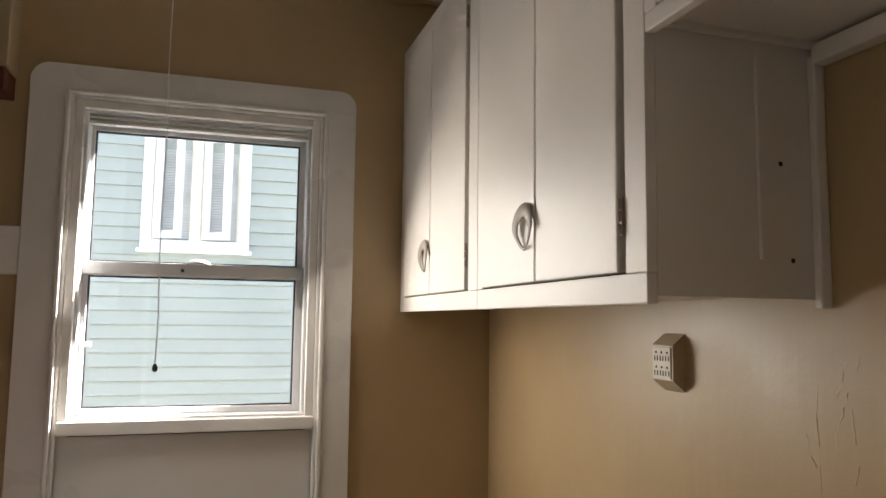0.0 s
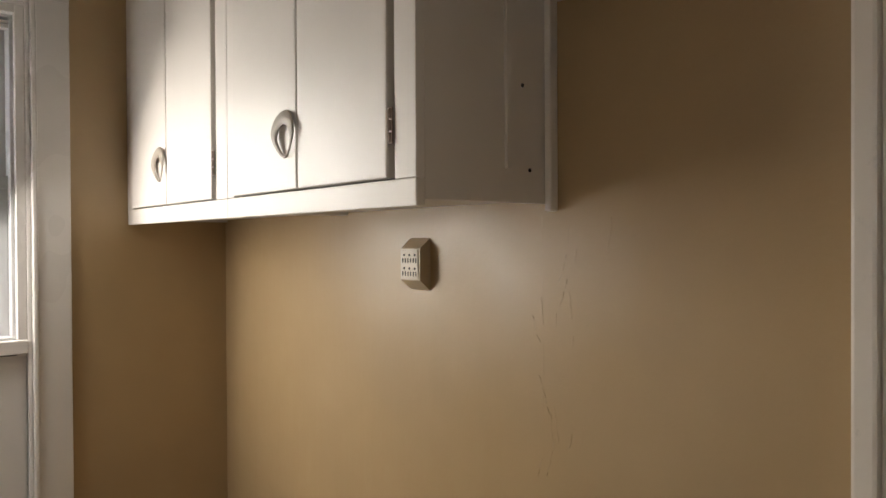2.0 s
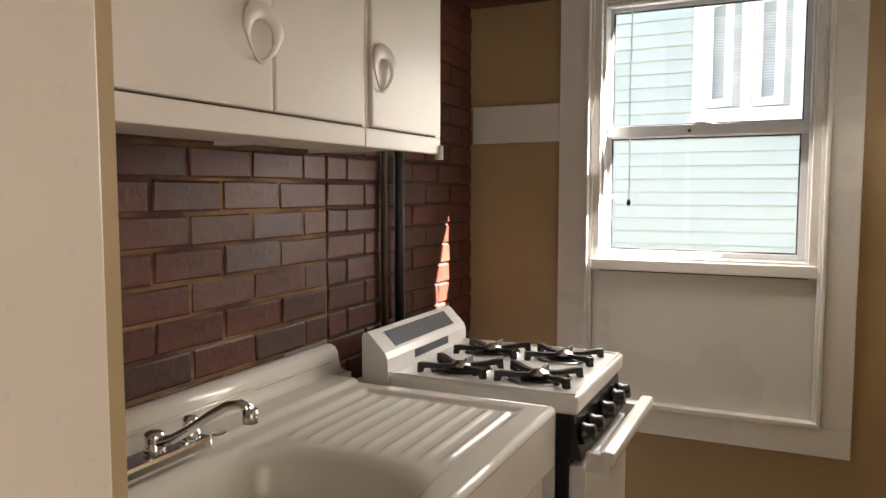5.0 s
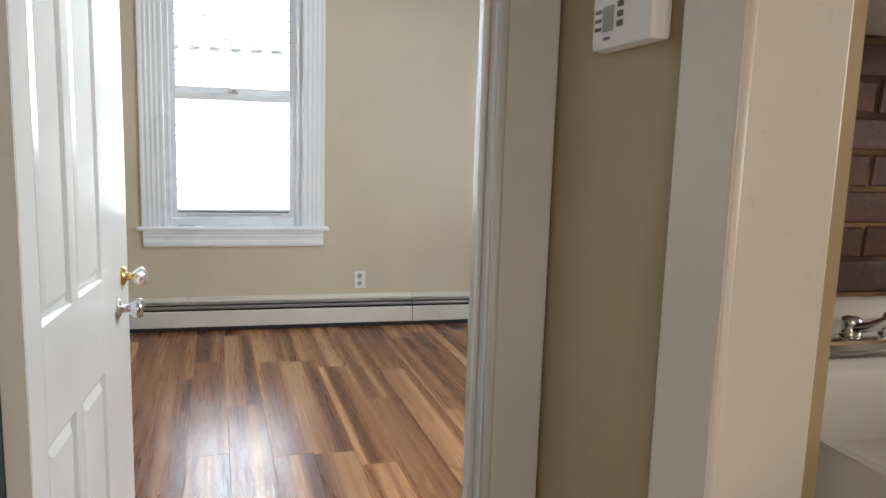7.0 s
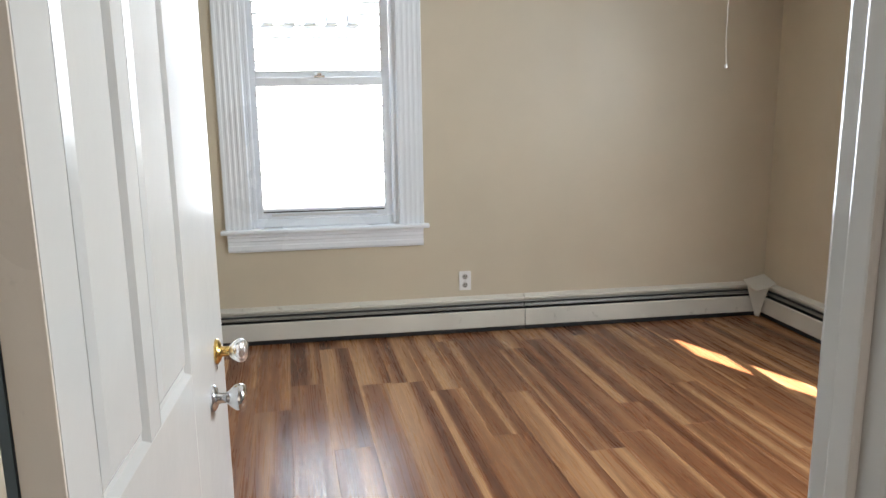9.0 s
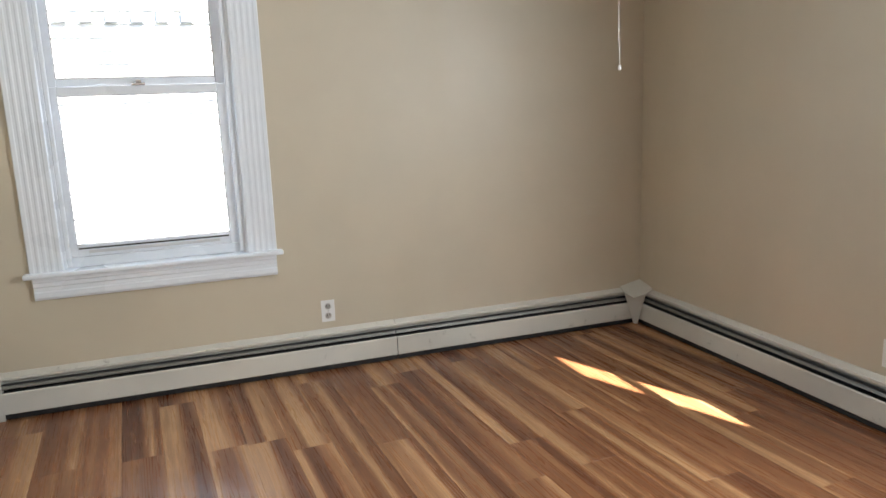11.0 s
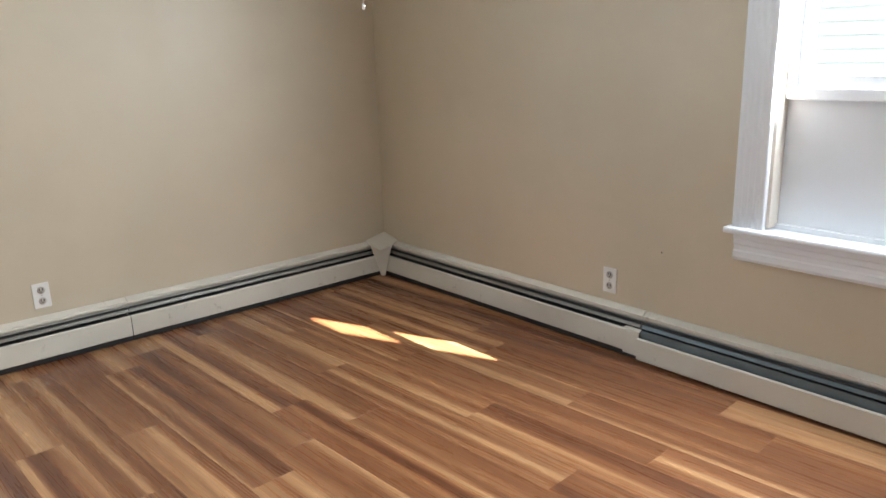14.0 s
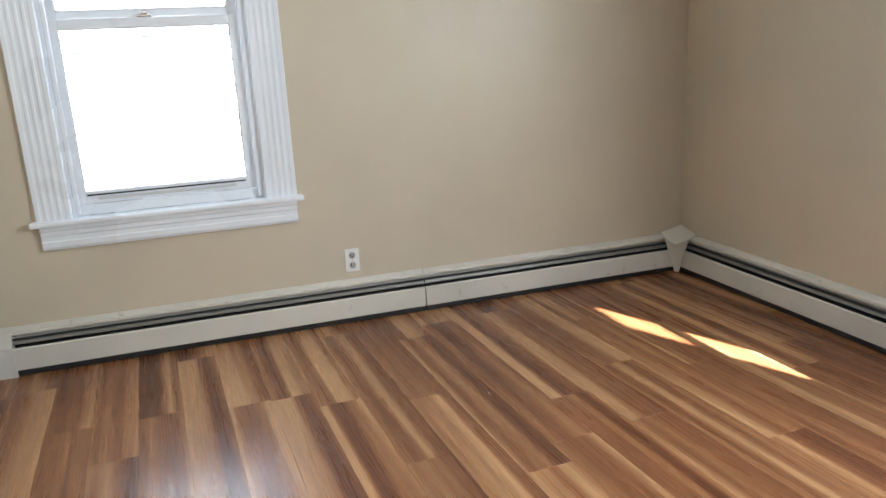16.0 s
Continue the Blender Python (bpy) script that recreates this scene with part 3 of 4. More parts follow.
# ---- bedroom door ----
frame_d = thing("door_frame_1", (DW0, -2.7, 0), "glossy old white painted door frame", "door frame")
frame_d["kind"] = "structure"
part("latch_jamb", box((DW0 + 0.008, -2.271, 0), (DW1 + 0.0015, -2.224, 2.04), 0.007), DOORMAT, frame_d)
part("door_stop", box((DW0 + 0.05, -2.283, 0), (DW0 + 0.085, -2.2705, 2.04), 0.004), DOORMAT, frame_d)
part("hinge_jamb", box((DW0 - 0.004, -3.14, 0), (DW1 + 0.004, -3.118, 2.04), 0.004), DOORMAT, frame_d)
part("head_jamb", box((DW0 - 0.004, -3.118, 2.04), (DW1 + 0.0015, -2.224, 2.06), 0.004), DOORMAT, frame_d)
part("latch_casing", box((DW1 + 0.002, -2.268, 0), (DW1 + 0.018, -2.1615, 2.12), 0.005), DOORMAT, frame_d)
part("casing_bead", tube([(DW1 + 0.014, -2.262, 0), (DW1 + 0.014, -2.262, 2.08)], 0.009, 10), DOORMAT, frame_d)
part("hinge_casing", box((DW1 + 0.002, -3.238, 0), (DW1 + 0.018, -3.128, 2.12), 0.004), CREAM, frame_d, "matt beige-white side casing")
part("hinge_bead", tube([(DW1 + 0.012, -3.132, 0), (DW1 + 0.012, -3.132, 2.08)], 0.010, 10), CREAM, frame_d)
part("inner_bead", tube([(DW1 + 0.016, -3.150, 0), (DW1 + 0.016, -3.150, 2.08)], 0.005, 8), CREAM, frame_d)
part("head_casing", box((DW1 + 0.002, -3.238, 2.065), (DW1 + 0.018, -2.186, 2.17), 0.004), CREAM, frame_d)
part("strike_plate", boxes([((DW0 + 0.014, -2.2735, 0.862), (DW0 + 0.044, -2.2705, 0.935))], 0.001), STEEL, frame_d, "small worn steel strike plate")
part("strike_hole", boxes([((DW0 + 0.022, -2.2742, 0.880), (DW0 + 0.034, -2.2734, 0.895)), ((DW0 + 0.022, -2.2742, 0.903), (DW0 + 0.034, -2.2734, 0.918))]), DARK, frame_d)
side_post = structure(part("trim_dark_post", box((DW1, -3.30, 0), (DW1 + 0.016, -3.238, 2.3), 0.003), BROWN), "dark brown wooden strip beside the door frame", "trim")
structure(part("trim_hall_casing", box((DW1, -3.46, 0), (DW1 + 0.02, -3.302, 2.3), 0.004), CREAM), "white painted hall casing", "trim")

door = thing("door_1", (DW0, -3.10, 0), "glossy white panelled door standing open", "door")
door["kind"] = "structure"
HINGE_AT, FREE = Vector((3.580, -3.066, 0)), Vector((2.711, -3.036, 0))
along = (FREE - HINGE_AT).normalized()
out = Vector((along.y, -along.x, 0))
if out.y < 0:
    out = -out
LEAF = Matrix(((along.x, out.x, 0, HINGE_AT.x), (along.y, out.y, 0, HINGE_AT.y), (0, 0, 1, 0.012), (0, 0, 0, 1)))
DW = 0.87


def leaf_part(name, bm, material, parent, label=""):
    bm.transform(LEAF)
    bmesh.ops.recalc_face_normals(bm, faces=bm.faces[:])
    return part(name, bm, material, parent, label)


def raised_panel(a, b, z0, z1):
    """A raised field with a sloping border on the face at thickness 0."""
    bm = bmesh.new()
    rings = [(0.0, 0.0), (0.007, -0.011), (0.016, -0.012), (0.034, -0.001), (0.038, -0.001)]
    loops = [[bm.verts.new((u, h, z)) for u, z in ((a + s, z0 + s), (b - s, z0 + s), (b - s, z1 - s), (a + s, z1 - s))] for s, h in rings]
    for r0, r1 in zip(loops, loops[1:]):
        for i in range(4):
            bm.faces.new((r0[i], r0[(i + 1) % 4], r1[(i + 1) % 4], r1[i]))
    bm.faces.new(loops[-1])
    return bm


core = leaf_part("leaf", box((0, -0.045, 0), (DW, -0.013, 2.0)), DOORMAT, door)
COLUMNS = ((0.090, 0.290), (0.345, 0.560))
rails = [(0.0, 0.22), (0.66, 0.90), (1.62, 1.70), (1.90, 2.0)]
leaf_part("stile", box((0, -0.013, 0), (COLUMNS[0][0], 0, 2.0), 0.002), DOORMAT, door)
leaf_part("stile", box((COLUMNS[1][1], -0.013, 0), (DW, 0, 2.0), 0.002), DOORMAT, door)
for (z0, z1), (z2, z3) in zip(rails, rails[1:]):
    leaf_part("mullion", box((COLUMNS[0][1], -0.013, z1), (COLUMNS[1][0], 0, z2), 0.002), DOORMAT, door)
    for a, b in COLUMNS:
        leaf_part("panel", raised_panel(a, b, z1, z2), DOORMAT, door)
for z0, z1 in rails:
    leaf_part("rail", box((COLUMNS[0][0], -0.013, z0), (COLUMNS[1][1], 0, z1), 0.002), DOORMAT, door)
leaf_part("hinge_edge", box((-0.004, -0.044, 0), (0.0, -0.001, 2.0), 0.001), CREAM, door, "dull beige painted door edge")
# the hinge gap lies in shadow; this strip carries that tone
leaf_part("gap_shade_strip", box((-0.004, -0.0570, 0), (0.012, -0.0465, 2.0)), GAPSHADE, door, "blue-grey strip that paints the shade in the hinge gap")


def door_knob(u, z, rose, ball, knob_label, shape):
    """A rose, a stem and a knob on the leaf's visible face."""
    base = Matrix.Translation((u, 0, z)) @ pose(0, 0, 0, -90)
    r = leaf_part("rose", lathe([(0.0, 0), (0.027, 0), (0.027, 0.004), (0.020, 0.009), (0.011, 0.012), (0.010, 0.030), (0.0, 0.030)], base, 24), rose, door)
    leaf_part("knob", lathe(shape, base, 8 if ball is CRYSTAL else 24), ball, r, knob_label)


door_knob(DW - 0.082, 0.866, BRASS, CRYSTAL, "clear cut-glass knob", [(0.0, 0.028), (0.012, 0.028), (0.020, 0.036), (0.027, 0.048), (0.026, 0.056), (0.019, 0.064), (0.0, 0.065)])
door_knob(DW - 0.150, 0.790, CHROME, CHROME, "chrome knob", [(0.0, 0.028), (0.012, 0.028), (0.016, 0.034), (0.026, 0.046), (0.028, 0.055), (0.024, 0.064), (0.0, 0.068)])
leaf_part("keyhole", box((DW - 0.085, -0.001, 0.826), (DW - 0.079, 0.0005, 0.836), 0.0), DARK, door)

# ---- thermostat ----
th = thing("thermostat", (4.0, -2.16, 1.43), "white plastic wall thermostat with a small grey display", "thermostat")
part("body", box((3.938, -2.192, 1.415), (4.110, -2.16, 1.545), 0.010), PLATE, th)
part("display", box((3.978, -2.1935, 1.440), (4.008, -2.1915, 1.474)), LCD, th)
for i in range(3):
    part("button", box((4.022, -2.1945, 1.442 + i * 0.013), (4.036, -2.1915, 1.450 + i * 0.013), 0.001), GREYTXT, th)
    part("print_bar", box((3.952, -2.1928, 1.443 + i * 0.012), (3.971, -2.1918, 1.448 + i * 0.012)), GREYTXT, th)
part("print_bar", box((3.980, -2.1928, 1.428), (4.000, -2.1918, 1.432)), GREYTXT, th)

# ---- baseboard heaters ----
HF = 0.062


def heater(name, along_x, a0, a1, front_z, front_out, label, blade=None):
    """A run of hot-water baseboard: back plate with lip, slot with damper, fins and painted shade, front panel."""
    ob = thing(name, ((a0 + a1) / 2, -0.03, 0) if along_x else (0.03, (a0 + a1) / 2, 0), label, "heater", "baseboard heaters")
    axis = "x" if along_x else "y"

    def run(profile, p, q):
        pts = [(-d, z) for d, z in profile] if along_x else profile
        return prism(pts, axis, p, q)

    part("back_plate", run([(0, 0.012), (0.004, 0.012), (0.004, 0.207), (0.030, 0.199), (0.032, 0.190), (0.035, 0.190), (0.034, 0.204), (0.008, 0.220), (0, 0.220)], a0, a1), HEATER, ob)
    part("damper", run([(0.008, 0.153), (0.040, 0.148), (0.047, 0.151), (0.040, 0.164), (0.008, 0.168)], a0, a1), blade or GREYDAMP, ob, "thin metal damper blade")
    # black strip and block paint the shade in slot and floor gap
    part("slot_shade_strip", run([(0.034, 0.171), (0.042, 0.167), (0.044, 0.170), (0.036, 0.175)], a0, a1), NEARBLACK, ob)
    part("fins_and_shade", run([(0.004, 0.003), (0.052, 0.003), (0.052, 0.118), (0.004, 0.135)], a0, a1), NEARBLACK, ob, "black block for the fins and the shade around them")
    if blade:
        part("inner_plate", run([(0.053, 0.06), (0.057, 0.06), (0.050, 0.142), (0.046, 0.142)], a0, a1), blade, ob, "blue-grey inner plate")
    f, foot = front_out, 0.012 if blade else 0.030
    part("front_panel", run([(f - 0.010, foot + 0.002), (f - 0.002, foot), (f, foot + 0.006), (f, front_z - 0.006), (f - 0.006, front_z), (f - 0.016, front_z - 0.004), (f - 0.016, front_z - 0.008), (f - 0.006, front_z - 0.008), (f - 0.006, foot + 0.008)], a0, a1), HEATER, ob, "chipped off-white front panel")
    return ob


heater("baseboard_heater", False, -3.565, -1.6275, 0.136, HF, "dirty off-white baseboard heater under the tall window")
heater("baseboard_heater", False, -1.6225, -0.072, 0.136, HF, "off-white baseboard heater with chipped enamel")
heater("baseboard_heater", True, 0.072, 1.958, 0.136, HF, "off-white baseboard heater along the plain wall")
heater("baseboard_heater", True, 1.965, 3.55, 0.115, HF + 0.018, "off-white baseboard heater with its front panel hanging loose", BLUEGREY)
end = thing("heater_end_cap", (0.03, -3.60, 0), "painted sheet metal end cap of the heater", "heater cap")
part("shell", prism([(0, 0.0), (0.064, 0.0), (0.066, 0.14), (0.036, 0.205), (0, 0.222)], "y", -3.640, -3.563), HEATER, end)
joint = thing("heater_joint_cover", (1.93, -0.06, 0), "plain off-white joint cover on the heater", "heater cap")
part("cover", prism([(-0.064, 0.022), (-0.068, 0.024), (-0.068, 0.138), (-0.050, 0.146), (-0.048, 0.142), (-0.062, 0.134)], "x", 1.885, 1.966), HEATER, joint)
corner = thing("heater_corner_cap", (0.05, -0.05, 0), "folded off-white metal corner cap of the heaters", "heater cap")
bm = bmesh.new()
pk = bm.verts.new((0.004, -0.004, 0.262))
tri_l, tri_r, tri_f = bm.verts.new((0.006, -0.150, 0.232)), bm.verts.new((0.150, -0.006, 0.232)), bm.verts.new((0.112, -0.112, 0.206))
mid_l, mid_r = bm.verts.new((0.064, -0.150, 0.210)), bm.verts.new((0.150, -0.064, 0.210))
bm.faces.new((pk, tri_l, mid_l, tri_f))
bm.faces.new((pk, tri_f, mid_r, tri_r))
low_l, low_r = bm.verts.new((0.078, -0.096, 0.004)), bm.verts.new((0.096, -0.078, 0.004))
knee_l, knee_r = bm.verts.new((0.070, -0.124, 0.095)), bm.verts.new((0.122, -0.072, 0.100))
bm.faces.new((mid_l, knee_l, knee_r, mid_r))
bm.faces.new((tri_f, mid_l, mid_r))
bm.faces.new((knee_l, low_l, low_r, knee_r))
bmesh.ops.recalc_face_normals(bm, faces=bm.faces[:])
bmesh.ops.solidify(bm, geom=bm.faces[:], thickness=0.003)
bmesh.ops.recalc_face_normals(bm, faces=bm.faces[:])
part("cap", bm, HEATER, corner)


# ---- outlets and cords in the bedroom ----
def outlet(label, m):
    """A duplex receptacle with its plate; built facing -y, then posed."""
    ob = thing("outlet", (0, 0, 0), label, "outlet", "bedroom outlets")
    plate = part("plate", box((-0.037, -0.006, -0.060), (0.037, 0, 0.060), 0.003), PLATE, ob)
    for z in (-0.026, 0.026):
        face = part("socket", lathe([(0.0, 0), (0.0172, 0), (0.0172, 0.003), (0.0, 0.0035)], Matrix.Translation((0, -0.005, z)) @ pose(0, 0, 0, 90), 20), SOCKET, ob)
        for x in (-0.0065, 0.0065):
            part("slot", box((x - 0.0020, -0.0092, z - 0.002), (x + 0.0020, -0.0078, z + 0.010)), DARK, face)
        part("slot", lathe([(0, 0), (0.0025, 0), (0.0025, 0.001), (0, 0.001)], Matrix.Translation((0, -0.0080, z - 0.008)) @ pose(0, 0, 0, 90), 8), DARK, face)
    part("screw", lathe([(0, 0), (0.003, 0), (0.002, 0.001), (0, 0.001)], Matrix.Translation((0, -0.006, 0)) @ pose(0, 0, 0, 90), 10), STEEL, ob)
    ob.matrix_basis = m
    return ob


outlet("white duplex outlet plate above the heater", pose(1.757, 0, 0.320))
outlet("white duplex outlet plate beside the tall window", pose(0, -1.990, 0.318, 0, 0, 90))
nail = tagged(part("wall_hole", lathe([(0, 0), (0.004, 0), (0.003, 0.0015), (0, 0.0015)], Matrix.Translation((2.02, 0, 0.50)) @ pose(0, 0, 0, 90), 8), BROWN), "small dark nail hole in the painted wall", "nail hole")


def pull_cord(x, y, z, top, tip, tip_label, label, bend):
    ob = thing("pull_cord", (x, y, z), label, "pull cord")
    n = 14
    pts = [(x + bend * math.sin(i * 1.7) * (1 - i / n), y + bend * math.cos(i * 2.3) * (1 - i / n), z + (top - z) * i / n) for i in range(n + 1)]
    part("string", tube(pts, 0.0011, 6), CORD, ob)
    part("tip", lathe([(0.0, -0.011), (0.004, -0.009), (0.005, -0.003), (0.0025, 0.003), (0.0, 0.004)], Matrix.Translation((pts[0][0], pts[0][1], z)), 10), tip, ob, tip_label)
    return ob


pull_cord(2.09, -1.54, 1.487, CEIL_B, PLATE, "small white end bead", "thin white pull cord hanging from the bedroom ceiling", 0.004)
pull_cord(KX - 1.007, KY - 1.02, 1.379, CEIL_K, BLACKGLOSS, "black end bead", "thin white pull cord hanging from the kitchen ceiling", 0.002)

east = bpy.data.objects["wall_kitchen_east"]
for i, (yy, z1, r) in enumerate(((-1.454, 1.48, 0.0016), (-1.517, 1.47, 0.0019), (-1.490, 1.30, 0.0012))):
    rr = random.Random(i)
    pts = [(KX + 0.0009, KY + yy + rr.uniform(-0.003, 0.003), 0.4 + (z1 - 0.4) * j / 16) for j in range(17)]
    part("plaster_ridge", tube(pts, [r * rr.uniform(0.3, 0.95) for _ in pts], 8), TAN, east, "raised vertical plaster seam")
rr = random.Random(5)
for i in range(16):
    yy, z0 = KY - rr.choice((1.455, 1.52, 1.50, 1.60)) + rr.uniform(-0.03, 0.03), rr.uniform(0.75, 1.42)
    n, lean = rr.randint(5, 9), rr.uniform(-0.5, 0.5)
    pts = [(KX + 0.0012, yy + lean * 0.008 * j + rr.uniform(-0.002, 0.002), z0 + 0.011 * j) for j in range(n)]
    part("plaster_wrinkle", tube(pts, [0.0005] + [rr.uniform(0.0014, 0.0026) for _ in pts[2:]] + [0.0005], 6), TAN, east)


# ---- kitchen wall cabinets ----
def teardrop_pull(parent, x_face, y, z_top, out_sign):
    """A bowed teardrop plate with a teardrop hole in its lower half, standing off a door's face."""
    metal = HANDLE if out_sign < 0 else CABWHITE
    cz, n = z_top - 0.046, 32
    bm = bmesh.new()

    def ring(ry, rz, dy, dz, pinch, lift):
        out = []
        for i in range(n):
            t = 2 * math.pi * i / n
            yy = dy + ry * math.cos(t) * (1 - pinch * max(0.0, -math.sin(t)))
            zz = dz + rz * math.sin(t)
            out.append(bm.verts.new((x_face + out_sign * (lift + 0.006 * (1 - (zz / 0.049) ** 2)), y + yy, cz + zz)))
        return out

    loops = [ring(0.047, 0.048, 0, 0, 0.38, 0.002), ring(0.048, 0.0485, 0, 0, 0.38, 0.0035), ring(0.047, 0.0475, 0, 0, 0.38, 0.005),
             ring(0.029, 0.0315, -0.005, -0.0125, 0.32, 0.005), ring(0.028, 0.0305, -0.005, -0.0125, 0.32, 0.0035), ring(0.029, 0.031, -0.005, -0.0125, 0.32, 0.002)]
    for p, q in zip(loops, loops[1:] + loops[:1]):
        for i in range(n):
            bm.faces.new((p[i], p[(i + 1) % n], q[(i + 1) % n], q[i]))
    bmesh.ops.recalc_face_normals(bm, faces=bm.faces[:])
    pull = part("handle", smooth(bm), metal, parent, "taupe teardrop pull" if out_sign < 0 else "painted teardrop pull")
    part("post", tube([(x_face, y, z_top - 0.014), (x_face + out_sign * 0.006, y, z_top - 0.014)], 0.006, 8), metal, pull)


def cabinet_hinge(parent, x_face, y, z, out_sign):
    h = part("hinge", box((x_face - out_sign * 0.002, y - 0.005, z - 0.030), (x_face + out_sign * 0.001, y + 0.004, z + 0.030), 0.001), HINGE, parent, "painted-over butt hinge")
    for i in range(3):
        part("knuckle", tube([(x_face + out_sign * 0.002, y, z - 0.028 + i * 0.020), (x_face + out_sign * 0.002, y, z - 0.012 + i * 0.020)], 0.003, 8), HINGE, h)


def cabinet(name, x_back, x_face, y0, y1, z0, z1, doors, sill, label, group, seal=True):
    """A wall cabinet: carcass, face frame, doors given as (y a, y b, pull y or None, hinge y or None)."""
    s = 1 if x_face > x_back else -1
    ob = thing(name, ((x_back + x_face) / 2, (y0 + y1) / 2, z0), label, "cabinet", group)
    lo, hi = min(y0, y1), max(y0, y1)
    fx = x_face - s * 0.018
    part("side_panel", box((x_back, lo, z0 + 0.012), (fx, lo + 0.016, z1)), CABWHITE, ob)
    part("side_panel", box((x_back, hi - 0.016, z0 + 0.012), (fx, hi, z1)), CABWHITE, ob)
    part("bottom_panel", box((x_back, lo + 0.016, z0 + 0.020), (fx, hi - 0.016, z0 + 0.034)), CABWHITE, ob)
    part("top_panel", box((x_back, lo + 0.016, z1 - 0.016), (fx, hi - 0.016, z1)), CABWHITE, ob)
    part("back_panel", box((x_back, lo + 0.016, z0 + 0.034), (x_back + s * 0.008, hi - 0.016, z1 - 0.016)), CABWHITE, ob)
    part("bottom_rail", box((fx, lo, z0), (x_face, hi, z0 + sill), 0.003), CABWHITE, ob)
    part("top_rail", box((fx, lo, z1 - 0.045), (x_face, hi, z1), 0.003), CABWHITE, ob)
    edges = sorted([lo] + [v for d in doors for v in sorted(d[:2])] + [hi])
    for a, b in zip(edges[::2], edges[1::2]):
        if b - a > 0.004:
            part("face_stile", box((fx, a, z0 + sill), (x_face, b, z1 - 0.045), 0.002), CABWHITE, ob)
    # shade of the door gaps, put in as a black sheet
    part("shadow_board", box((fx - s * 0.004, lo + 0.017, z0 + sill - 0.004), (fx - s * 0.001, hi - 0.017, z1 - 0.04)), DARK, ob, "black sheet that paints the shade behind the doors")
    for a, b, pull, hinge in doors:
        a, b = min(a, b) + (0.014 if hinge is not None else 0.0022), max(a, b) - 0.0022
        d = part("door", box((fx + s * 0.001, a, z0 + sill + 0.003), (x_face + s * 0.006, b, z1 - 0.047), 0.004), CABWHITE, ob)
        if pull is not None:
            teardrop_pull(d, x_face + s * 0.006, pull, z0 + 0.207, s)
        if hinge is not None:
            for z in (z0 + 0.135, z1 - 0.14):
                cabinet_hinge(d, x_face + s * 0.003, hinge, z, s)
    return ob


FR = KX - 0.319
cabinet("wall_cabinet", KX, FR, KY - 0.755, KY - 0.002, 1.491, 2.38, [(KY - 0.060, KY - 0.363, None, None), (KY - 0.363, KY - 0.690, None, KY - 0.683)], 0.046, "white painted wall cabinet in the kitchen corner", "white wall cabinets")
teardrop_pull(bpy.data.objects["wall_cabinet"], FR - 0.006, KY - 0.322, 1.698, -1)
big = cabinet("wall_cabinet", KX, FR, KY - 1.478, KY - 0.757, 1.491, 2.38, [(KY - 0.795, KY - 1.100, None, None), (KY - 1.100, KY - 1.420, None, KY - 1.413)], 0.046, "white painted wall cabinet with worn hinge edges", "white wall cabinets")
teardrop_pull(big, FR - 0.006, KY - 1.058, 1.698, -1)
part("side_strip", prism([(KX - 0.124, 1.89), (KX - 0.102, 1.89), (KX - 0.100, 1.62), (KX - 0.106, 1.60), (KX - 0.112, 1.562), (KX - 0.122, 1.562)], "y", KY - 1.4842, KY - 1.4778), CABWHITE, big, "white wooden strip on the side panel")
part("side_cleat", box((KX - 0.022, KY - 1.494, 1.489), (KX - 0.001, KY - 1.4785, 1.89), 0.004), CABWHITE, big)
for x, z in ((0.078, 1.713), (0.060, 1.562)):
    part("screw_hole", lathe([(0, 0), (0.0042, 0), (0.003, 0.001), (0, 0.001)], Matrix.Translation((KX - x, KY - 1.4782, z)) @ pose(0, 0, 0, 90), 8), DARK, big)
over = cabinet("wall_cabinet", KX, FR, KY - 1.975, KY - 1.480, 1.892, 2.38, [(KY - 1.51, KY - 1.74, None, None), (KY - 1.74, KY - 1.95, None, None)], 0.030, "short white wall cabinet above an empty space", "white wall cabinets")
part("wall_cleat", box((KX - 0.030, KY - 1.975, 1.872), (KX - 0.001, KY - 1.496, 1.904), 0.004), CABWHITE, over)

FL = KX - 1.443
cabinet("wall_cabinet", BRICK_X, FL, KY - 1.404, KY - 1.062, 1.487, 2.40, [(KY - 1.090, KY - 1.392, None, None)], 0.038, "cream-white wall cabinet against the brick wall", "cream wall cabinets")
teardrop_pull(bpy.data.objects["wall_cabinet.003"], FL + 0.006, KY - 1.352, 1.692, 1)
left2 = cabinet("wall_cabinet", BRICK_X, FL, KY - 2.100, KY - 1.4055, 1.487, 2.40, [(KY - 1.418, KY - 1.694, None, None), (KY - 1.694, KY - 2.035, None, None)], 0.038, "cream-white double wall cabinet above the sink", "cream wall cabinets")
teardrop_pull(left2, FL + 0.006, KY - 1.728, 1.692, 1)
cabinet_hinge(left2, FL + 0.004, KY - 2.038, 1.62, 1)
part("edge_cap", lathe([(0, 0), (0.010, 0), (0.010, 0.032), (0.0, 0.034)], Matrix.Translation((FL - 0.002, KY - 1.066, 1.475)), 12), CABWHITE, left2)

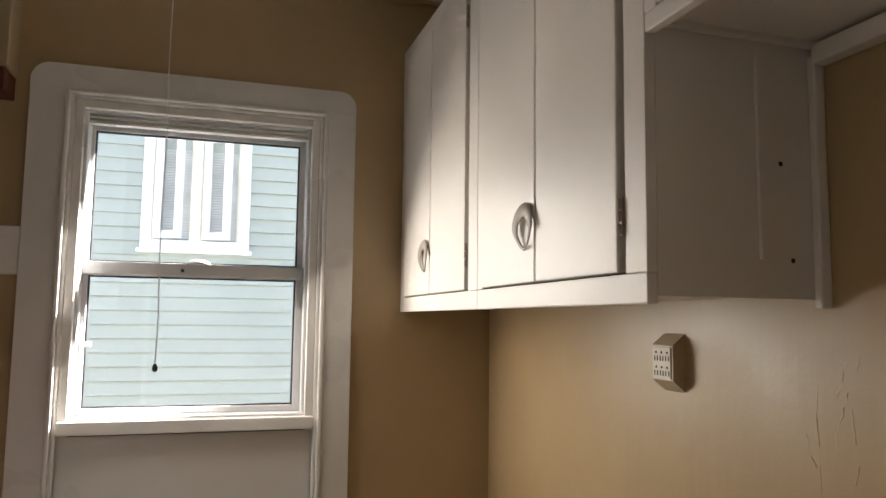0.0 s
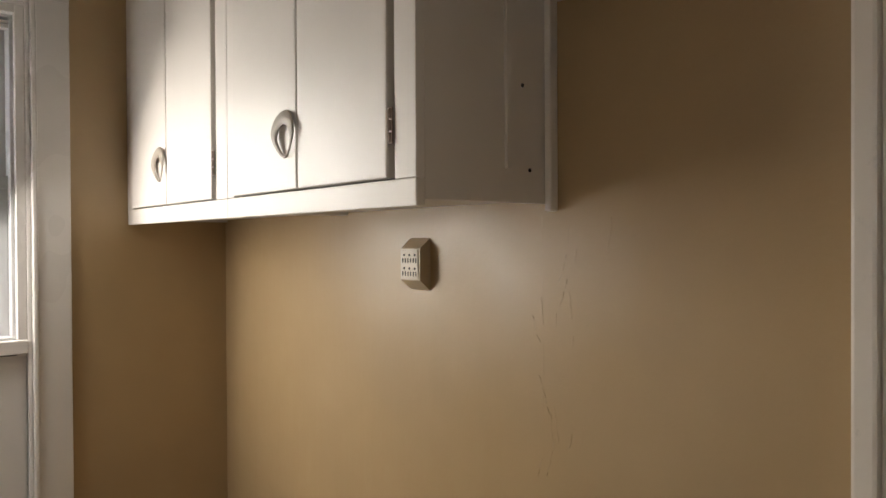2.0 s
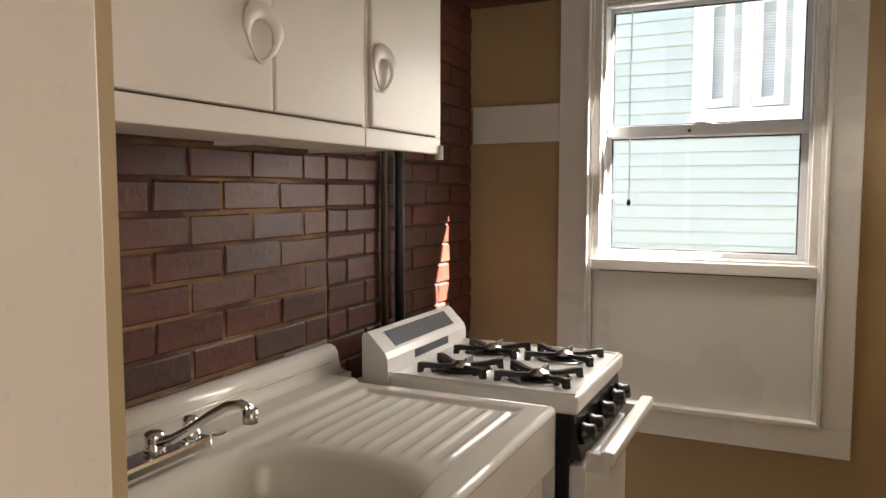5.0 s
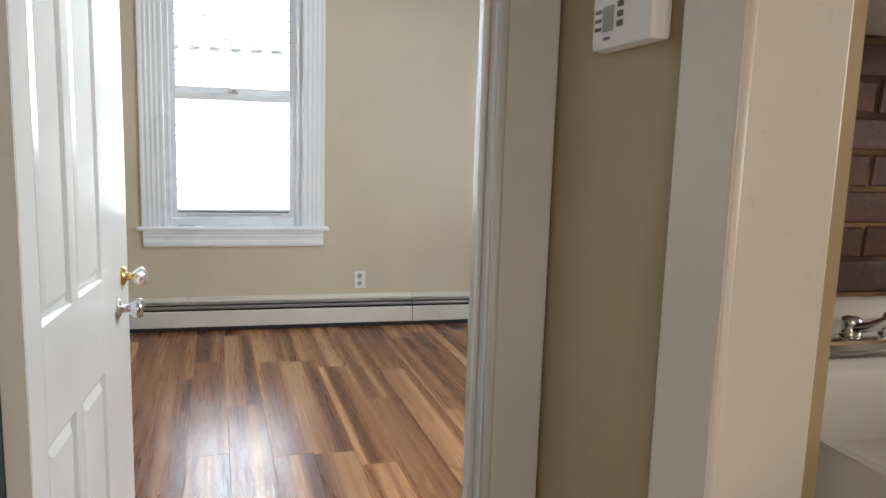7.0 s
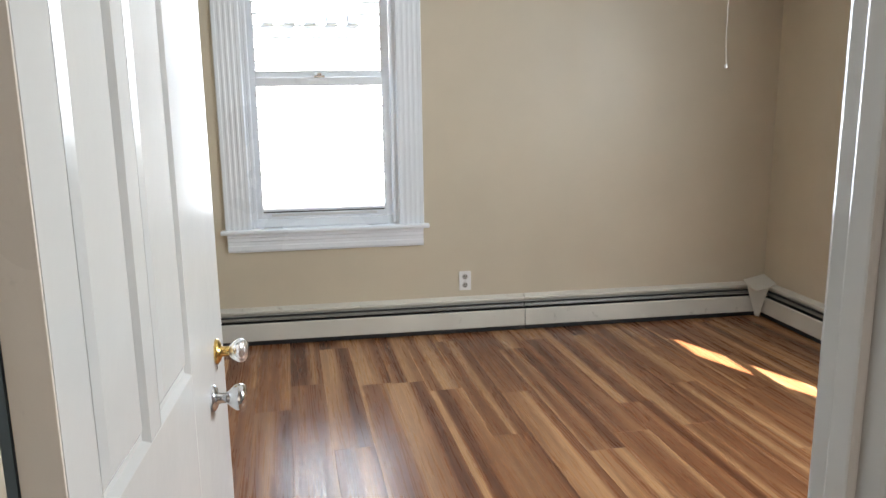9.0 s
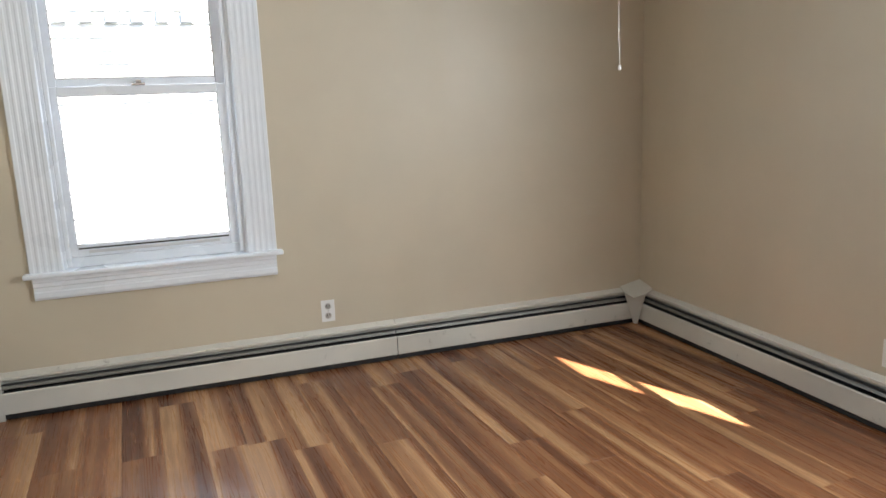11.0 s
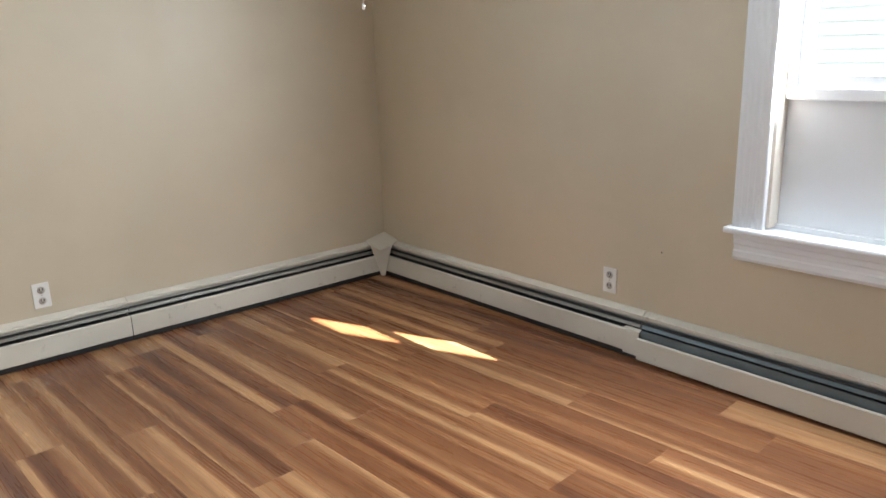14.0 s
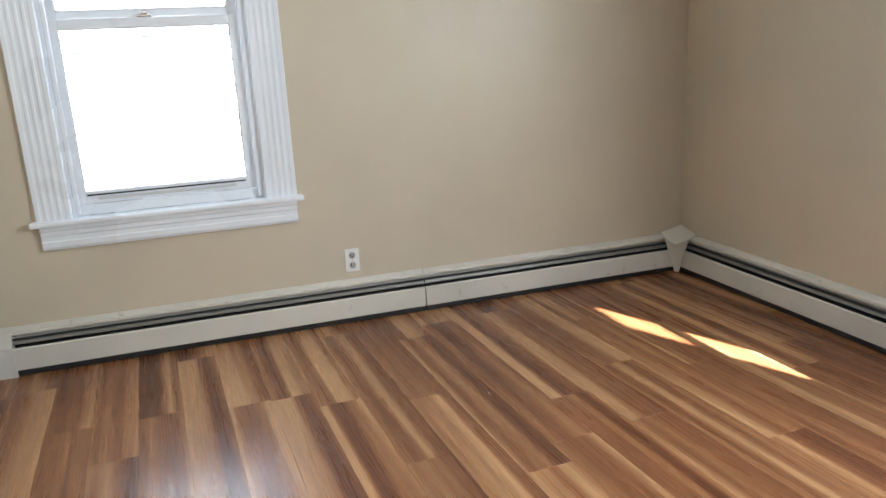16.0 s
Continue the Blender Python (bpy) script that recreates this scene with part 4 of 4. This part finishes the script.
# ---- outlet adapter ----
ad = thing("outlet_adapter", (KX, KY - 1.08, 1.32), "beige six-way plug adapter on the tan wall", "adapter")
part("housing", prism([(KX, 1.443), (KX - 0.028, 1.421), (KX - 0.030, 1.418), (KX - 0.030, 1.349), (KX - 0.028, 1.346), (KX, 1.324)], "y", KY - 1.115, KY - 1.043), ALMOND, ad)
part("front_plate", box((KX - 0.0325, KY - 1.110, 1.352), (KX - 0.0295, KY - 1.048, 1.415), 0.001), ALMOND, ad)
for row in range(2):
    for col in range(3):
        yy, zz = KY - 1.060 - col * 0.0195, 1.400 - row * 0.030
        for dy in (-0.0048, 0.0048):
            part("slot", box((KX - 0.0333, yy + dy - 0.0014, zz - 0.013), (KX - 0.0324, yy + dy + 0.0014, zz - 0.003)), DARK, ad)
        part("slot", lathe([(0, 0), (0.0027, 0), (0.0027, 0.0009), (0, 0.0009)], Matrix.Translation((KX - 0.0324, yy, zz + 0.004)) @ pose(0, 0, 0, 0, -90), 8), DARK, ad)


# ---- sink ----
sink = thing("sink_unit", k(-1.45, -1.6, 0), "white enamelled drainboard sink with cabinet base below", "sink")
SX0, SX1, SY0, SY1, SZ = -1.735, -1.150, -2.105, -1.118, 0.927


def step(e0, e1, v):
    t = max(0.0, min(1.0, (v - e0) / (e1 - e0)))
    return t * t * (3 - 2 * t)


def sink_height(x, y):
    h = 0.0
    inner = min(x + 1.604, -1.196 - x, -1.150 - y, y + 2.09)
    h -= 0.009 * step(0.0, 0.018, inner)
    if -1.585 < x < -1.205 and y < -1.163:
        ridge = 0.5 + 0.5 * math.cos((x + 1.56) * 2 * math.pi / 0.0415)
        fade = step(-1.163, -1.185, y) * (1 - step(-1.47, -1.53, y)) * step(-1.590, -1.570, x) * step(-1.205, -1.225, x)
        h += 0.0065 * fade * ridge ** 4
    dx, dy = (x + 1.395) / 0.205, (y + 1.815) / 0.265
    r = (abs(dx) ** 3 + abs(dy) ** 3) ** (1 / 3)
    h -= 0.150 * (1 - step(0.78, 1.0, r)) + 0.012 * (1 - step(0.95, 1.12, r))
    ledge = step(-1.655, -1.640, x)
    h += 0.010 * (1 - ledge)
    return h


nx, ny = 110, 190
bm = bmesh.new()
rows = [[bm.verts.new(k(SX0 + (SX1 - SX0) * i / nx, SY0 + (SY1 - SY0) * j / ny, SZ + sink_height(SX0 + (SX1 - SX0) * i / nx, SY0 + (SY1 - SY0) * j / ny))) for j in range(ny + 1)] for i in range(nx + 1)]
for i in range(nx):
    for j in range(ny):
        bm.faces.new((rows[i][j], rows[i + 1][j], rows[i + 1][j + 1], rows[i][j + 1]))
basin = part("basin", smooth(bm), PORCELAIN, sink, "white enamel basin with a ribbed drainboard")
part("front_roll", tube([k(SX1, SY0, SZ - 0.012), k(SX1, SY1, SZ - 0.012)], 0.0128, 14), PORCELAIN, sink)
part("side_roll", tube([k(SX0, SY1, SZ - 0.012), k(SX1, SY1, SZ - 0.012)], 0.0128, 14), PORCELAIN, sink)
part("corner_roll", lathe([(0.0, -0.0126), (0.009, -0.009), (0.0128, 0), (0.009, 0.009), (0.0, 0.0126)], Matrix.Translation(k(SX1, SY1, SZ - 0.012)), 14), PORCELAIN, sink)
part("apron", box(k(SX1 - 0.012, SY0, 0.79), k(SX1 + 0.010, SY1 + 0.008, SZ - 0.012), 0.006), PORCELAIN, sink)
part("side_apron", box(k(SX0, SY1 - 0.012, 0.79), k(SX1 - 0.012, SY1 + 0.009, SZ - 0.012), 0.004), PORCELAIN, sink)
prof = [(-1.795, 0.90), (-1.795, 0.985), (-1.788, 0.997), (-1.775, 1.002), (-1.762, 1.002), (-1.748, 0.996), (-1.741, 0.984), (-1.737, 0.960), (-1.732, 0.945), (-1.722, 0.937), (-1.70, 0.935), (-1.70, 0.90)]
part("splashback", smooth(prism([(KX + x, z) for x, z in prof], "y", KY + SY0, KY - 1.060)), PORCELAIN, sink)
part("splash_ridge", tube([k(-1.736, SY0, 0.968), k(-1.736, -1.10, 0.968)], 0.0045, 8), PORCELAIN, sink)
base = part("base_cabinet", box(k(-1.79, SY0, 0.0), k(-1.172, -1.122, 0.80), 0.004), CABWHITE, sink)
for a, b in ((-1.60, -1.14), (-2.09, -1.61)):
    part("cabinet_door", box(k(-1.172, a, 0.09), k(-1.158, b, 0.775), 0.004), CABWHITE, base)
part("overflow_hole", lathe([(0, 0), (0.007, 0), (0.005, 0.002), (0, 0.002)], Matrix.Translation(k(-1.307, -1.537, 0.908)), 10), DARK, sink)
part("overflow_hole", lathe([(0, 0), (0.006, 0), (0.005, 0.002), (0, 0.002)], Matrix.Translation(k(-1.262, -1.527, 0.909)), 10), DARK, sink)
part("drain", lathe([(0, 0), (0.04, 0), (0.042, 0.003), (0.036, 0.004), (0.0, 0.002)], Matrix.Translation(k(-1.395, -1.815, 0.757)), 20), STEEL, sink)
part("deck_plug", lathe([(0, 0), (0.017, 0), (0.017, 0.002), (0.011, 0.003), (0, 0.0015)], Matrix.Translation(k(-1.665, -1.590, 0.936)), 16), STEEL, sink, "metal deck hole cover")
fa = thing("faucet", k(-1.64, -1.76, 0.935), "chrome two-handle faucet with a swivel spout", "faucet")
part("deck_base", box(k(-1.672, -1.862, 0.935), k(-1.617, -1.655, 0.962), 0.008), CHROME, fa)
for y in (-1.848, -1.682):
    h = part("valve", lathe([(0.0, 0), (0.019, 0), (0.017, 0.012), (0.014, 0.020), (0.0, 0.020)], Matrix.Translation(k(-1.645, y, 0.960)), 18), CHROME, fa)
    part("knob", lathe([(0, 0), (0.013, 0.0), (0.015, 0.004), (0.014, 0.014), (0.010, 0.020), (0, 0.021)], Matrix.Translation(k(-1.645, y, 0.980)), 10), CHROME, h, "slim chrome handle")
part("spout_collar", lathe([(0, 0), (0.019, 0), (0.0175, 0.010), (0.016, 0.012), (0.0155, 0.022), (0.017, 0.025), (0.0165, 0.034), (0.010, 0.037), (0, 0.038)], Matrix.Translation(k(-1.645, -1.765, 0.960)), 18), CHROME, fa)
sp = [k(-1.645, -1.765, 0.976), k(-1.635, -1.765, 0.978), k(-1.605, -1.764, 0.988), k(-1.570, -1.763, 1.008), k(-1.525, -1.761, 1.038), k(-1.490, -1.760, 1.058), k(-1.462, -1.759, 1.064), k(-1.446, -1.758, 1.056)]
part("spout", tube(sp, [0.011, 0.010, 0.009, 0.008, 0.0078, 0.0078, 0.008, 0.0095], 12), CHROME, fa)
part("aerator", lathe([(0, 0), (0.012, 0), (0.012, 0.022), (0, 0.022)], Matrix.Translation(k(-1.445, -1.758, 1.036)), 14), STEEL, fa)

# ---- gas range ----
st = thing("gas_range", k(-1.42, -0.8, 0), "white apartment gas range with black grates and knobs", "stove")
TY0, TY1, TZ = -1.054, -0.553, 0.937
part("body", box(k(-1.735, TY0 + 0.012, 0.02), k(-1.160, TY1 - 0.012, 0.895), 0.004), STOVE, st, "pale grey-white enamel side panel")
part("front_frame", box(k(-1.160, TY0 + 0.014, 0.02), k(-1.128, TY1 - 0.014, 0.895), 0.003), BLACKGLOSS, st, "black front frame")
part("oven_door", box(k(-1.128, TY0 + 0.016, 0.22), k(-1.088, TY1 - 0.016, 0.770), 0.008), STOVE, st)
part("drawer", box(k(-1.128, TY0 + 0.016, 0.05), k(-1.092, TY1 - 0.016, 0.205), 0.008), STOVE, st)
ctl = part("control_panel", prism([(KX - 1.128, 0.785), (KX - 1.098, 0.785), (KX - 1.118, 0.888), (KX - 1.128, 0.892)], "y", KY + TY0 + 0.016, KY + TY1 - 0.016), BLACKGLOSS, st, "black control panel")
for y in (-1.000, -0.925, -0.800, -0.675, -0.605):
    m = Matrix.Translation(k(-1.107, y, 0.838)) @ pose(0, 0, 0, 0, 80)
    kn = part("knob", lathe([(0, 0), (0.026, 0), (0.025, 0.010), (0.021, 0.014), (0.019, 0.032), (0.0, 0.034)], m, 20), BLACKGLOSS, ctl)
bar = part("oven_handle", box(k(-1.052, TY0 - 0.004, 0.790), k(-1.018, TY1 + 0.004, 0.822), 0.009), STOVE, st, "white oven door handle")
for y in (TY0 + 0.030, TY1 - 0.030):
    part("handle_post", box(k(-1.090, y - 0.012, 0.760), k(-1.035, y + 0.012, 0.806), 0.004), STOVE, bar)
bm = box(k(-1.594, TY0, 0.893), k(-1.104, TY1, TZ), 0.010, None, 3)
top = part("cooktop", bm, STOVE, st)
part("cooktop_rim", boxes([(k(-1.60, TY0 + 0.010, TZ), k(-1.112, TY0 + 0.020, TZ + 0.004)), (k(-1.60, TY1 - 0.020, TZ), k(-1.112, TY1 - 0.010, TZ + 0.004)), (k(-1.122, TY0 + 0.020, TZ), k(-1.112, TY1 - 0.020, TZ + 0.004))], 0.002), STOVE, top)
bgp = [(-1.672, 0.890), (-1.672, 1.026), (-1.668, 1.036), (-1.658, 1.040), (-1.650, 1.036), (-1.604, 0.990), (-1.597, 0.974), (-1.596, 0.890)]
bg = part("backguard", prism([(KX + x, z) for x, z in bgp], "y", KY + TY0 + 0.002, KY + TY1 - 0.002), STOVE, st)


def on_guard(u0, u1, s0, s1):
    """A thin plate on the backguard's sloping face, s from its foot (0) to its top (1)."""
    a, b = Vector((-1.604, 0, 0.990)), Vector((-1.650, 0, 1.036))
    n = Vector((0.676, 0, 0.737)) * 0.0025
    p, q = a.lerp(b, s0), a.lerp(b, s1)
    return prism([(KX + v.x, v.z) for v in (p - n, q - n, q + n, p + n)], "y", KY + u0, KY + u1)


part("dial_panel", on_guard(-0.985, -0.620, 0.12, 0.88), GREYPANEL, bg, "dark grey glass panel")
part("badge_panel", prism([(KX - 1.599, 0.950), (KX - 1.600, 0.972), (KX - 1.5945, 0.972), (KX - 1.5940, 0.950)], "y", KY - 0.900, KY - 0.690), GREYPANEL, bg, "small dark grey panel")


def burner(x, y):
    """An open gas burner: drip bowl, head, and a four-armed black grate."""
    c = Matrix.Translation(k(x, y, TZ))
    b = part("drip_bowl", lathe([(0.0, 0.0015), (0.060, 0.0012), (0.074, 0.006), (0.079, 0.0065), (0.082, 0.003), (0.083, 0.0)], c, 32), STEEL, top, "round chrome drip bowl")
    part("bowl_well", lathe([(0.030, 0.0018), (0.046, 0.0022), (0.046, 0.003), (0.030, 0.0026)], c, 28), BLACK, b)
    head = part("burner_head", lathe([(0.0, 0.002), (0.028, 0.002), (0.028, 0.012), (0.024, 0.018), (0.016, 0.020), (0.012, 0.024), (0.0, 0.024)], c, 24), STEEL, b, "grey metal burner head")
    part("burner_ports", lathe([(0.0285, 0.008), (0.030, 0.008), (0.030, 0.012), (0.0285, 0.012)], c, 24), BLACK, head)
    g = part("grate", bmesh_grate(x, y), BLACK, top, "black cast-iron grate")
    return g


def bmesh_grate(x, y):
    bm = bmesh.new()
    for a in (35, 145, 215, 325):
        ca, sa = math.cos(radians(a)), math.sin(radians(a))
        n = Vector((-sa, ca, 0)) * 0.0072

        def pt(r, z):
            return Vector(k(x + r * ca, y + r * sa, TZ + z))

        side = [pt(0.016, 0.010), pt(0.016, 0.017), pt(0.060, 0.019), pt(0.092, 0.024), pt(0.112, 0.024), pt(0.114, 0.0), pt(0.100, 0.0), pt(0.096, 0.010), pt(0.060, 0.009)]
        va = [bm.verts.new(p - n) for p in side]
        vb = [bm.verts.new(p + n) for p in side]
        m = len(side)
        made = [bm.faces.new((va[i], va[(i + 1) % m], vb[(i + 1) % m], vb[i])) for i in range(m)]
        made += [bm.faces.new(va[::-1]), bm.faces.new(vb)]
        bmesh.ops.recalc_face_normals(bm, faces=made)
    box(k(x - 0.003, y + 0.030, TZ + 0.002), k(x + 0.003, y + 0.080, TZ + 0.024), 0.002, bm, 1)
    return bm


for x, y in ((-1.452, -0.695), (-1.240, -0.690), (-1.448, -0.930), (-1.236, -0.930)):
    burner(x, y)

# ---- pipes on the brick wall ----
pipe = thing("gas_pipe", k(-1.78, -0.66, 0), "black painted vertical gas pipe against the bricks", "pipe")
part("pipe_run", tube([k(-1.785, -0.640, 0.0), k(-1.785, -0.640, CEIL_K)], 0.016, 12), PIPE, pipe)
thin = thing("thin_pipe", k(-1.80, -0.70, 0), "thin dark pipe beside the gas pipe", "pipe")
part("pipe_run", tube([k(-1.797, -0.715, 0.0), k(-1.797, -0.715, CEIL_K)], 0.011, 10), BROWN, thin)

# ---- yard and neighbouring houses ----
structure(part("ground", box((-60, -60, -3.4), (60, 60, -3.2)), GROUND), "bare yard ground below the windows", "ground")


def clapboards(axis, face, a0, a1, z0, z1, pitch, sign, holes=()):
    """Lapped siding: each course leans out at its foot."""
    bm = bmesh.new()
    z = z0
    while z < z1 - 1e-6:
        spans = [(a0, a1)]
        for p, q, r, s in holes:
            if z + pitch > r + 0.01 and z < s - 0.01:
                spans = [w for a, b in spans for w in ((a, min(b, p)), (max(a, q), b)) if w[1] - w[0] > 0.02]
        for a, b in spans:
            prof = [(face, z), (face + sign * 0.032, z), (face + sign * 0.006, z + pitch - 0.011), (face, z + pitch - 0.011)]
            if axis == "x":
                prism(prof, "x", a, b, bm)
            else:
                prism(prof, "y", a, b, bm)
        z += pitch
    return bm


NY = KY + 5.5
nb = thing("house_mint", (3, NY + 3, -3.2), "mint green clapboard house next door with white window trim", "house")
part("wall", box((-2.0, NY, -3.2), (9.0, NY + 7, 4.8)), SIDING, nb)
NW = (3.92, 4.97, 2.14, 3.44)
part("siding", clapboards("x", NY, -2.0, 9.0, -0.40, 4.7, 0.138, -1, [NW]), SIDING, nb, "mint green lapped siding")
part("roof", prism([(NY - 0.3, 4.8), (NY + 3.5, 6.4), (NY + 7.3, 4.8)], "x", -2.4, 9.4), ROOF, nb)
win = part("window", frame_rect(lambda u, d, z: (u, NY + d, z), NW[0], NW[1], NW[2], NW[3], 0.10, -0.05, 0.0, 0.004), SNOW, nb, "white casement window standing open")
part("window_sill", box((NW[0] - 0.03, NY - 0.09, NW[2] - 0.03), (NW[1] + 0.03, NY, NW[2] + 0.012), 0.004), SNOW, win)
part("mullion", box((sum(NW[:2]) / 2 - 0.045, NY - 0.045, NW[2] + 0.1), (sum(NW[:2]) / 2 + 0.045, NY, NW[3] - 0.1), 0.004), CREAMTRIM, win)
part("stop", boxes([((NW[0] + 0.10, NY - 0.03, NW[2] + 0.1), (NW[0] + 0.125, NY, NW[3] - 0.1)), ((NW[1] - 0.125, NY - 0.03, NW[2] + 0.1), (NW[1] - 0.10, NY, NW[3] - 0.1)), ((sum(NW[:2]) / 2 - 0.065, NY - 0.03, NW[2] + 0.1), (sum(NW[:2]) / 2 - 0.046, NY, NW[3] - 0.1)), ((sum(NW[:2]) / 2 + 0.046, NY - 0.03, NW[2] + 0.1), (sum(NW[:2]) / 2 + 0.065, NY, NW[3] - 0.1))]), CREAMTRIM, win, "cream window stop")
slats = bmesh.new()
for i in range(34):
    z = NW[2] + 0.12 + i * 0.027
    for a, b in ((NW[0] + 0.125, sum(NW[:2]) / 2 - 0.066), (sum(NW[:2]) / 2 + 0.066, NW[1] - 0.125)):
        prism([(NY - 0.016, z), (NY - 0.010, z + 0.020), (NY - 0.008, z + 0.020), (NY - 0.014, z)], "x", a, b, slats)
part("blind", slats, SCREEN, win, "grey slatted blind")
for hinge_u, sgn in ((NW[0] + 0.13, 1), (sum(NW[:2]) / 2 + 0.07, 1)):
    wdt = 0.30
    bm = frame_rect(lambda u, d, z: (u, d, z), 0, wdt, NW[2] + 0.11, NW[3] - 0.11, 0.075, -0.03, 0.0, 0.003)
    bm.transform(Matrix.Translation((hinge_u, NY - 0.035, 0)) @ Matrix.Rotation(radians(-28), 4, "Z"))
    part("casement", bm, SNOW, win, "white casement sash swung outward")

wb = thing("house_white", (-8, -3, -3.2), "white clapboard house opposite in full sun", "house")
part("wall", box((-12.0, -9.0, -3.2), (-4.6, 3.2, 4.2)), WHITEHOUSE, wb)
part("siding", clapboards("y", -4.6, -9.0, 3.2, -2.0, 3.4, 0.13, 1), WHITEHOUSE, wb)
part("eave", box((-12.3, -9.3, 4.2), (-4.2, 3.5, 4.32), 0.01), SNOW, wb)
part("roof", prism([(-12.4, 4.32), (-8.3, 6.6), (-4.1, 4.32)], "y", -9.4, 3.6), ROOF, wb)
for i in range(9):
    part("vent_block", box((-4.58, -4.4 + i * 0.24, 2.30), (-4.52, -4.28 + i * 0.24, 2.42), 0.004), GREYPANEL, wb)

# ---- laminate boards ----
bw, bl = 0.166, 1.29
board_mesh = {}


def board(length):
    key = round(length, 3)
    if key not in board_mesh:
        bm = box((0, 0, -0.008), (length - 0.0004, bw - 0.0003, 0.0))
        me = bpy.data.meshes.new("floor_board")
        bmesh.ops.bevel(bm, geom=[e for e in bm.edges if all(v.co.z > -0.001 for v in e.verts)], offset=0.0004, segments=1, affect="EDGES")
        bm.to_mesh(me)
        bm.free()
        me.materials.append(LAMINATE)
        board_mesh[key] = me
    return board_mesh[key]


rnd = random.Random(7)
TILT = radians(3)
du, dv = Vector((math.cos(TILT), math.sin(TILT))), Vector((-math.sin(TILT), math.cos(TILT)))
# end joints as (distance of the row from the north wall, place along the row)
JOINTS = ((0.37, 2.45), (0.775, 1.15), (1.09, 1.00), (1.307, 1.45), (1.50, 1.17), (1.685, 1.46), (1.87, 1.59), (1.95, 0.92), (2.31, 0.81), (2.38, 1.49), (2.53, 0.67), (2.96, 0.587), (3.12, 0.88))
lo_v, hi_v, row = SOUTH_B * math.cos(TILT) - 0.7, 0.1, 0
v = hi_v
while v > lo_v:
    # where the board's middle line lies over the room, a little under its walls
    mid = v + bw / 2
    u_min = max((-0.05 + mid * math.sin(TILT)) / math.cos(TILT), (SOUTH_B - 0.05 - mid * math.cos(TILT)) / math.sin(TILT))
    u_max = min((DW0 + 0.04 + mid * math.sin(TILT)) / math.cos(TILT), (0.05 - mid * math.cos(TILT)) / math.sin(TILT))
    near = min(JOINTS, key=lambda q: abs(q[0] + mid))
    start = near[1] if abs(near[0] + mid) < 0.085 else rnd.uniform(0, bl)
    u = start - bl * math.ceil((start - u_min) / bl + 1)
    while u < u_max:
        a, b = max(u, u_min), min(u + bl, u_max)
        if b - a > 0.02:
            ob = new("floor_board", board(b - a))
            ob.parent = floor_b
            ob.location = (*(du * a + dv * v), 0)
            ob.rotation_euler = (0, 0, TILT)
        u += bl
    v -= bw
    row += 1

# ---- bricks ----
bh, bd, pitch_z, pitch_y = 0.0640, 0.044, 0.0715, 0.200
brick_meshes = []
for v in range(5):
    r = random.Random(v)
    bm = box((0, -0.0965, 0), (bd, 0.0965, bh), 0.004, None, 1)
    for vert in bm.verts:
        vert.co += Vector((r.uniform(-0.0018, 0.0018), r.uniform(-0.0018, 0.0018), r.uniform(-0.0015, 0.0015)))
    me = bpy.data.meshes.new("brick")
    bm.to_mesh(me)
    bm.free()
    me.materials.append(BRICK)
    brick_meshes.append(me)
core_ob = bpy.data.objects["wall_chimney_core"]
X0 = BRICK_X - bd
seam = KY - 0.996
part("mortar_tan", box((BRICK_X - 0.034, -2.0, 0.80), (BRICK_X - 0.0035, seam, 1.60)), MORTAR_TAN, core_ob, "sandy tan mortar")
part("mortar_dark", box((BRICK_X - 0.034, seam, 0.80), (BRICK_X - 0.0075, KY - 0.001, CEIL_K)), MORTAR_DARK, core_ob, "dark painted mortar")
rnd = random.Random(11)
for c in range(25):
    z = 0.8577 + c * pitch_z
    for lo, hi in ((-2.0, seam - 0.004), (seam + 0.004, KY - 0.004)):
        if lo < seam - 0.1 and z > 1.56:
            continue
        y = -1.385 - 4 * pitch_y + (0.0 if c % 2 == 0 else pitch_y / 2)
        while y < hi:
            a, b = max(y, lo), min(y + pitch_y - 0.007, hi)
            if b - a > 0.025:
                ob = new("brick", rnd.choice(brick_meshes))
                ob.parent = core_ob
                ob.location = (X0 + rnd.uniform(-0.002, 0.002), (a + b) / 2, z)
                ob.scale = (1, (b - a) / 0.193, 1)
            y += pitch_y
corbel = thing("brick_ledge", k(-1.65, -0.06, 2.09), "tan plastered ledge on dark red bricks in the kitchen corner", "brick ledge")
for i in range(2):
    part("brick", box(k(-1.806 + i * 0.157, -0.125, 2.092), k(-1.806 + i * 0.157 + 0.150, -0.001, 2.092 + bh), 0.004), BRICK, corbel)
part("mortar", box(k(-1.80, -0.118, 2.098), k(-1.50, -0.002, 2.158)), MORTAR_DARK, corbel)
part("plaster_cap", box(k(-1.808, -0.120, 2.162), k(-1.494, -0.001, CEIL_K), 0.004), TAN_FLAT, corbel)
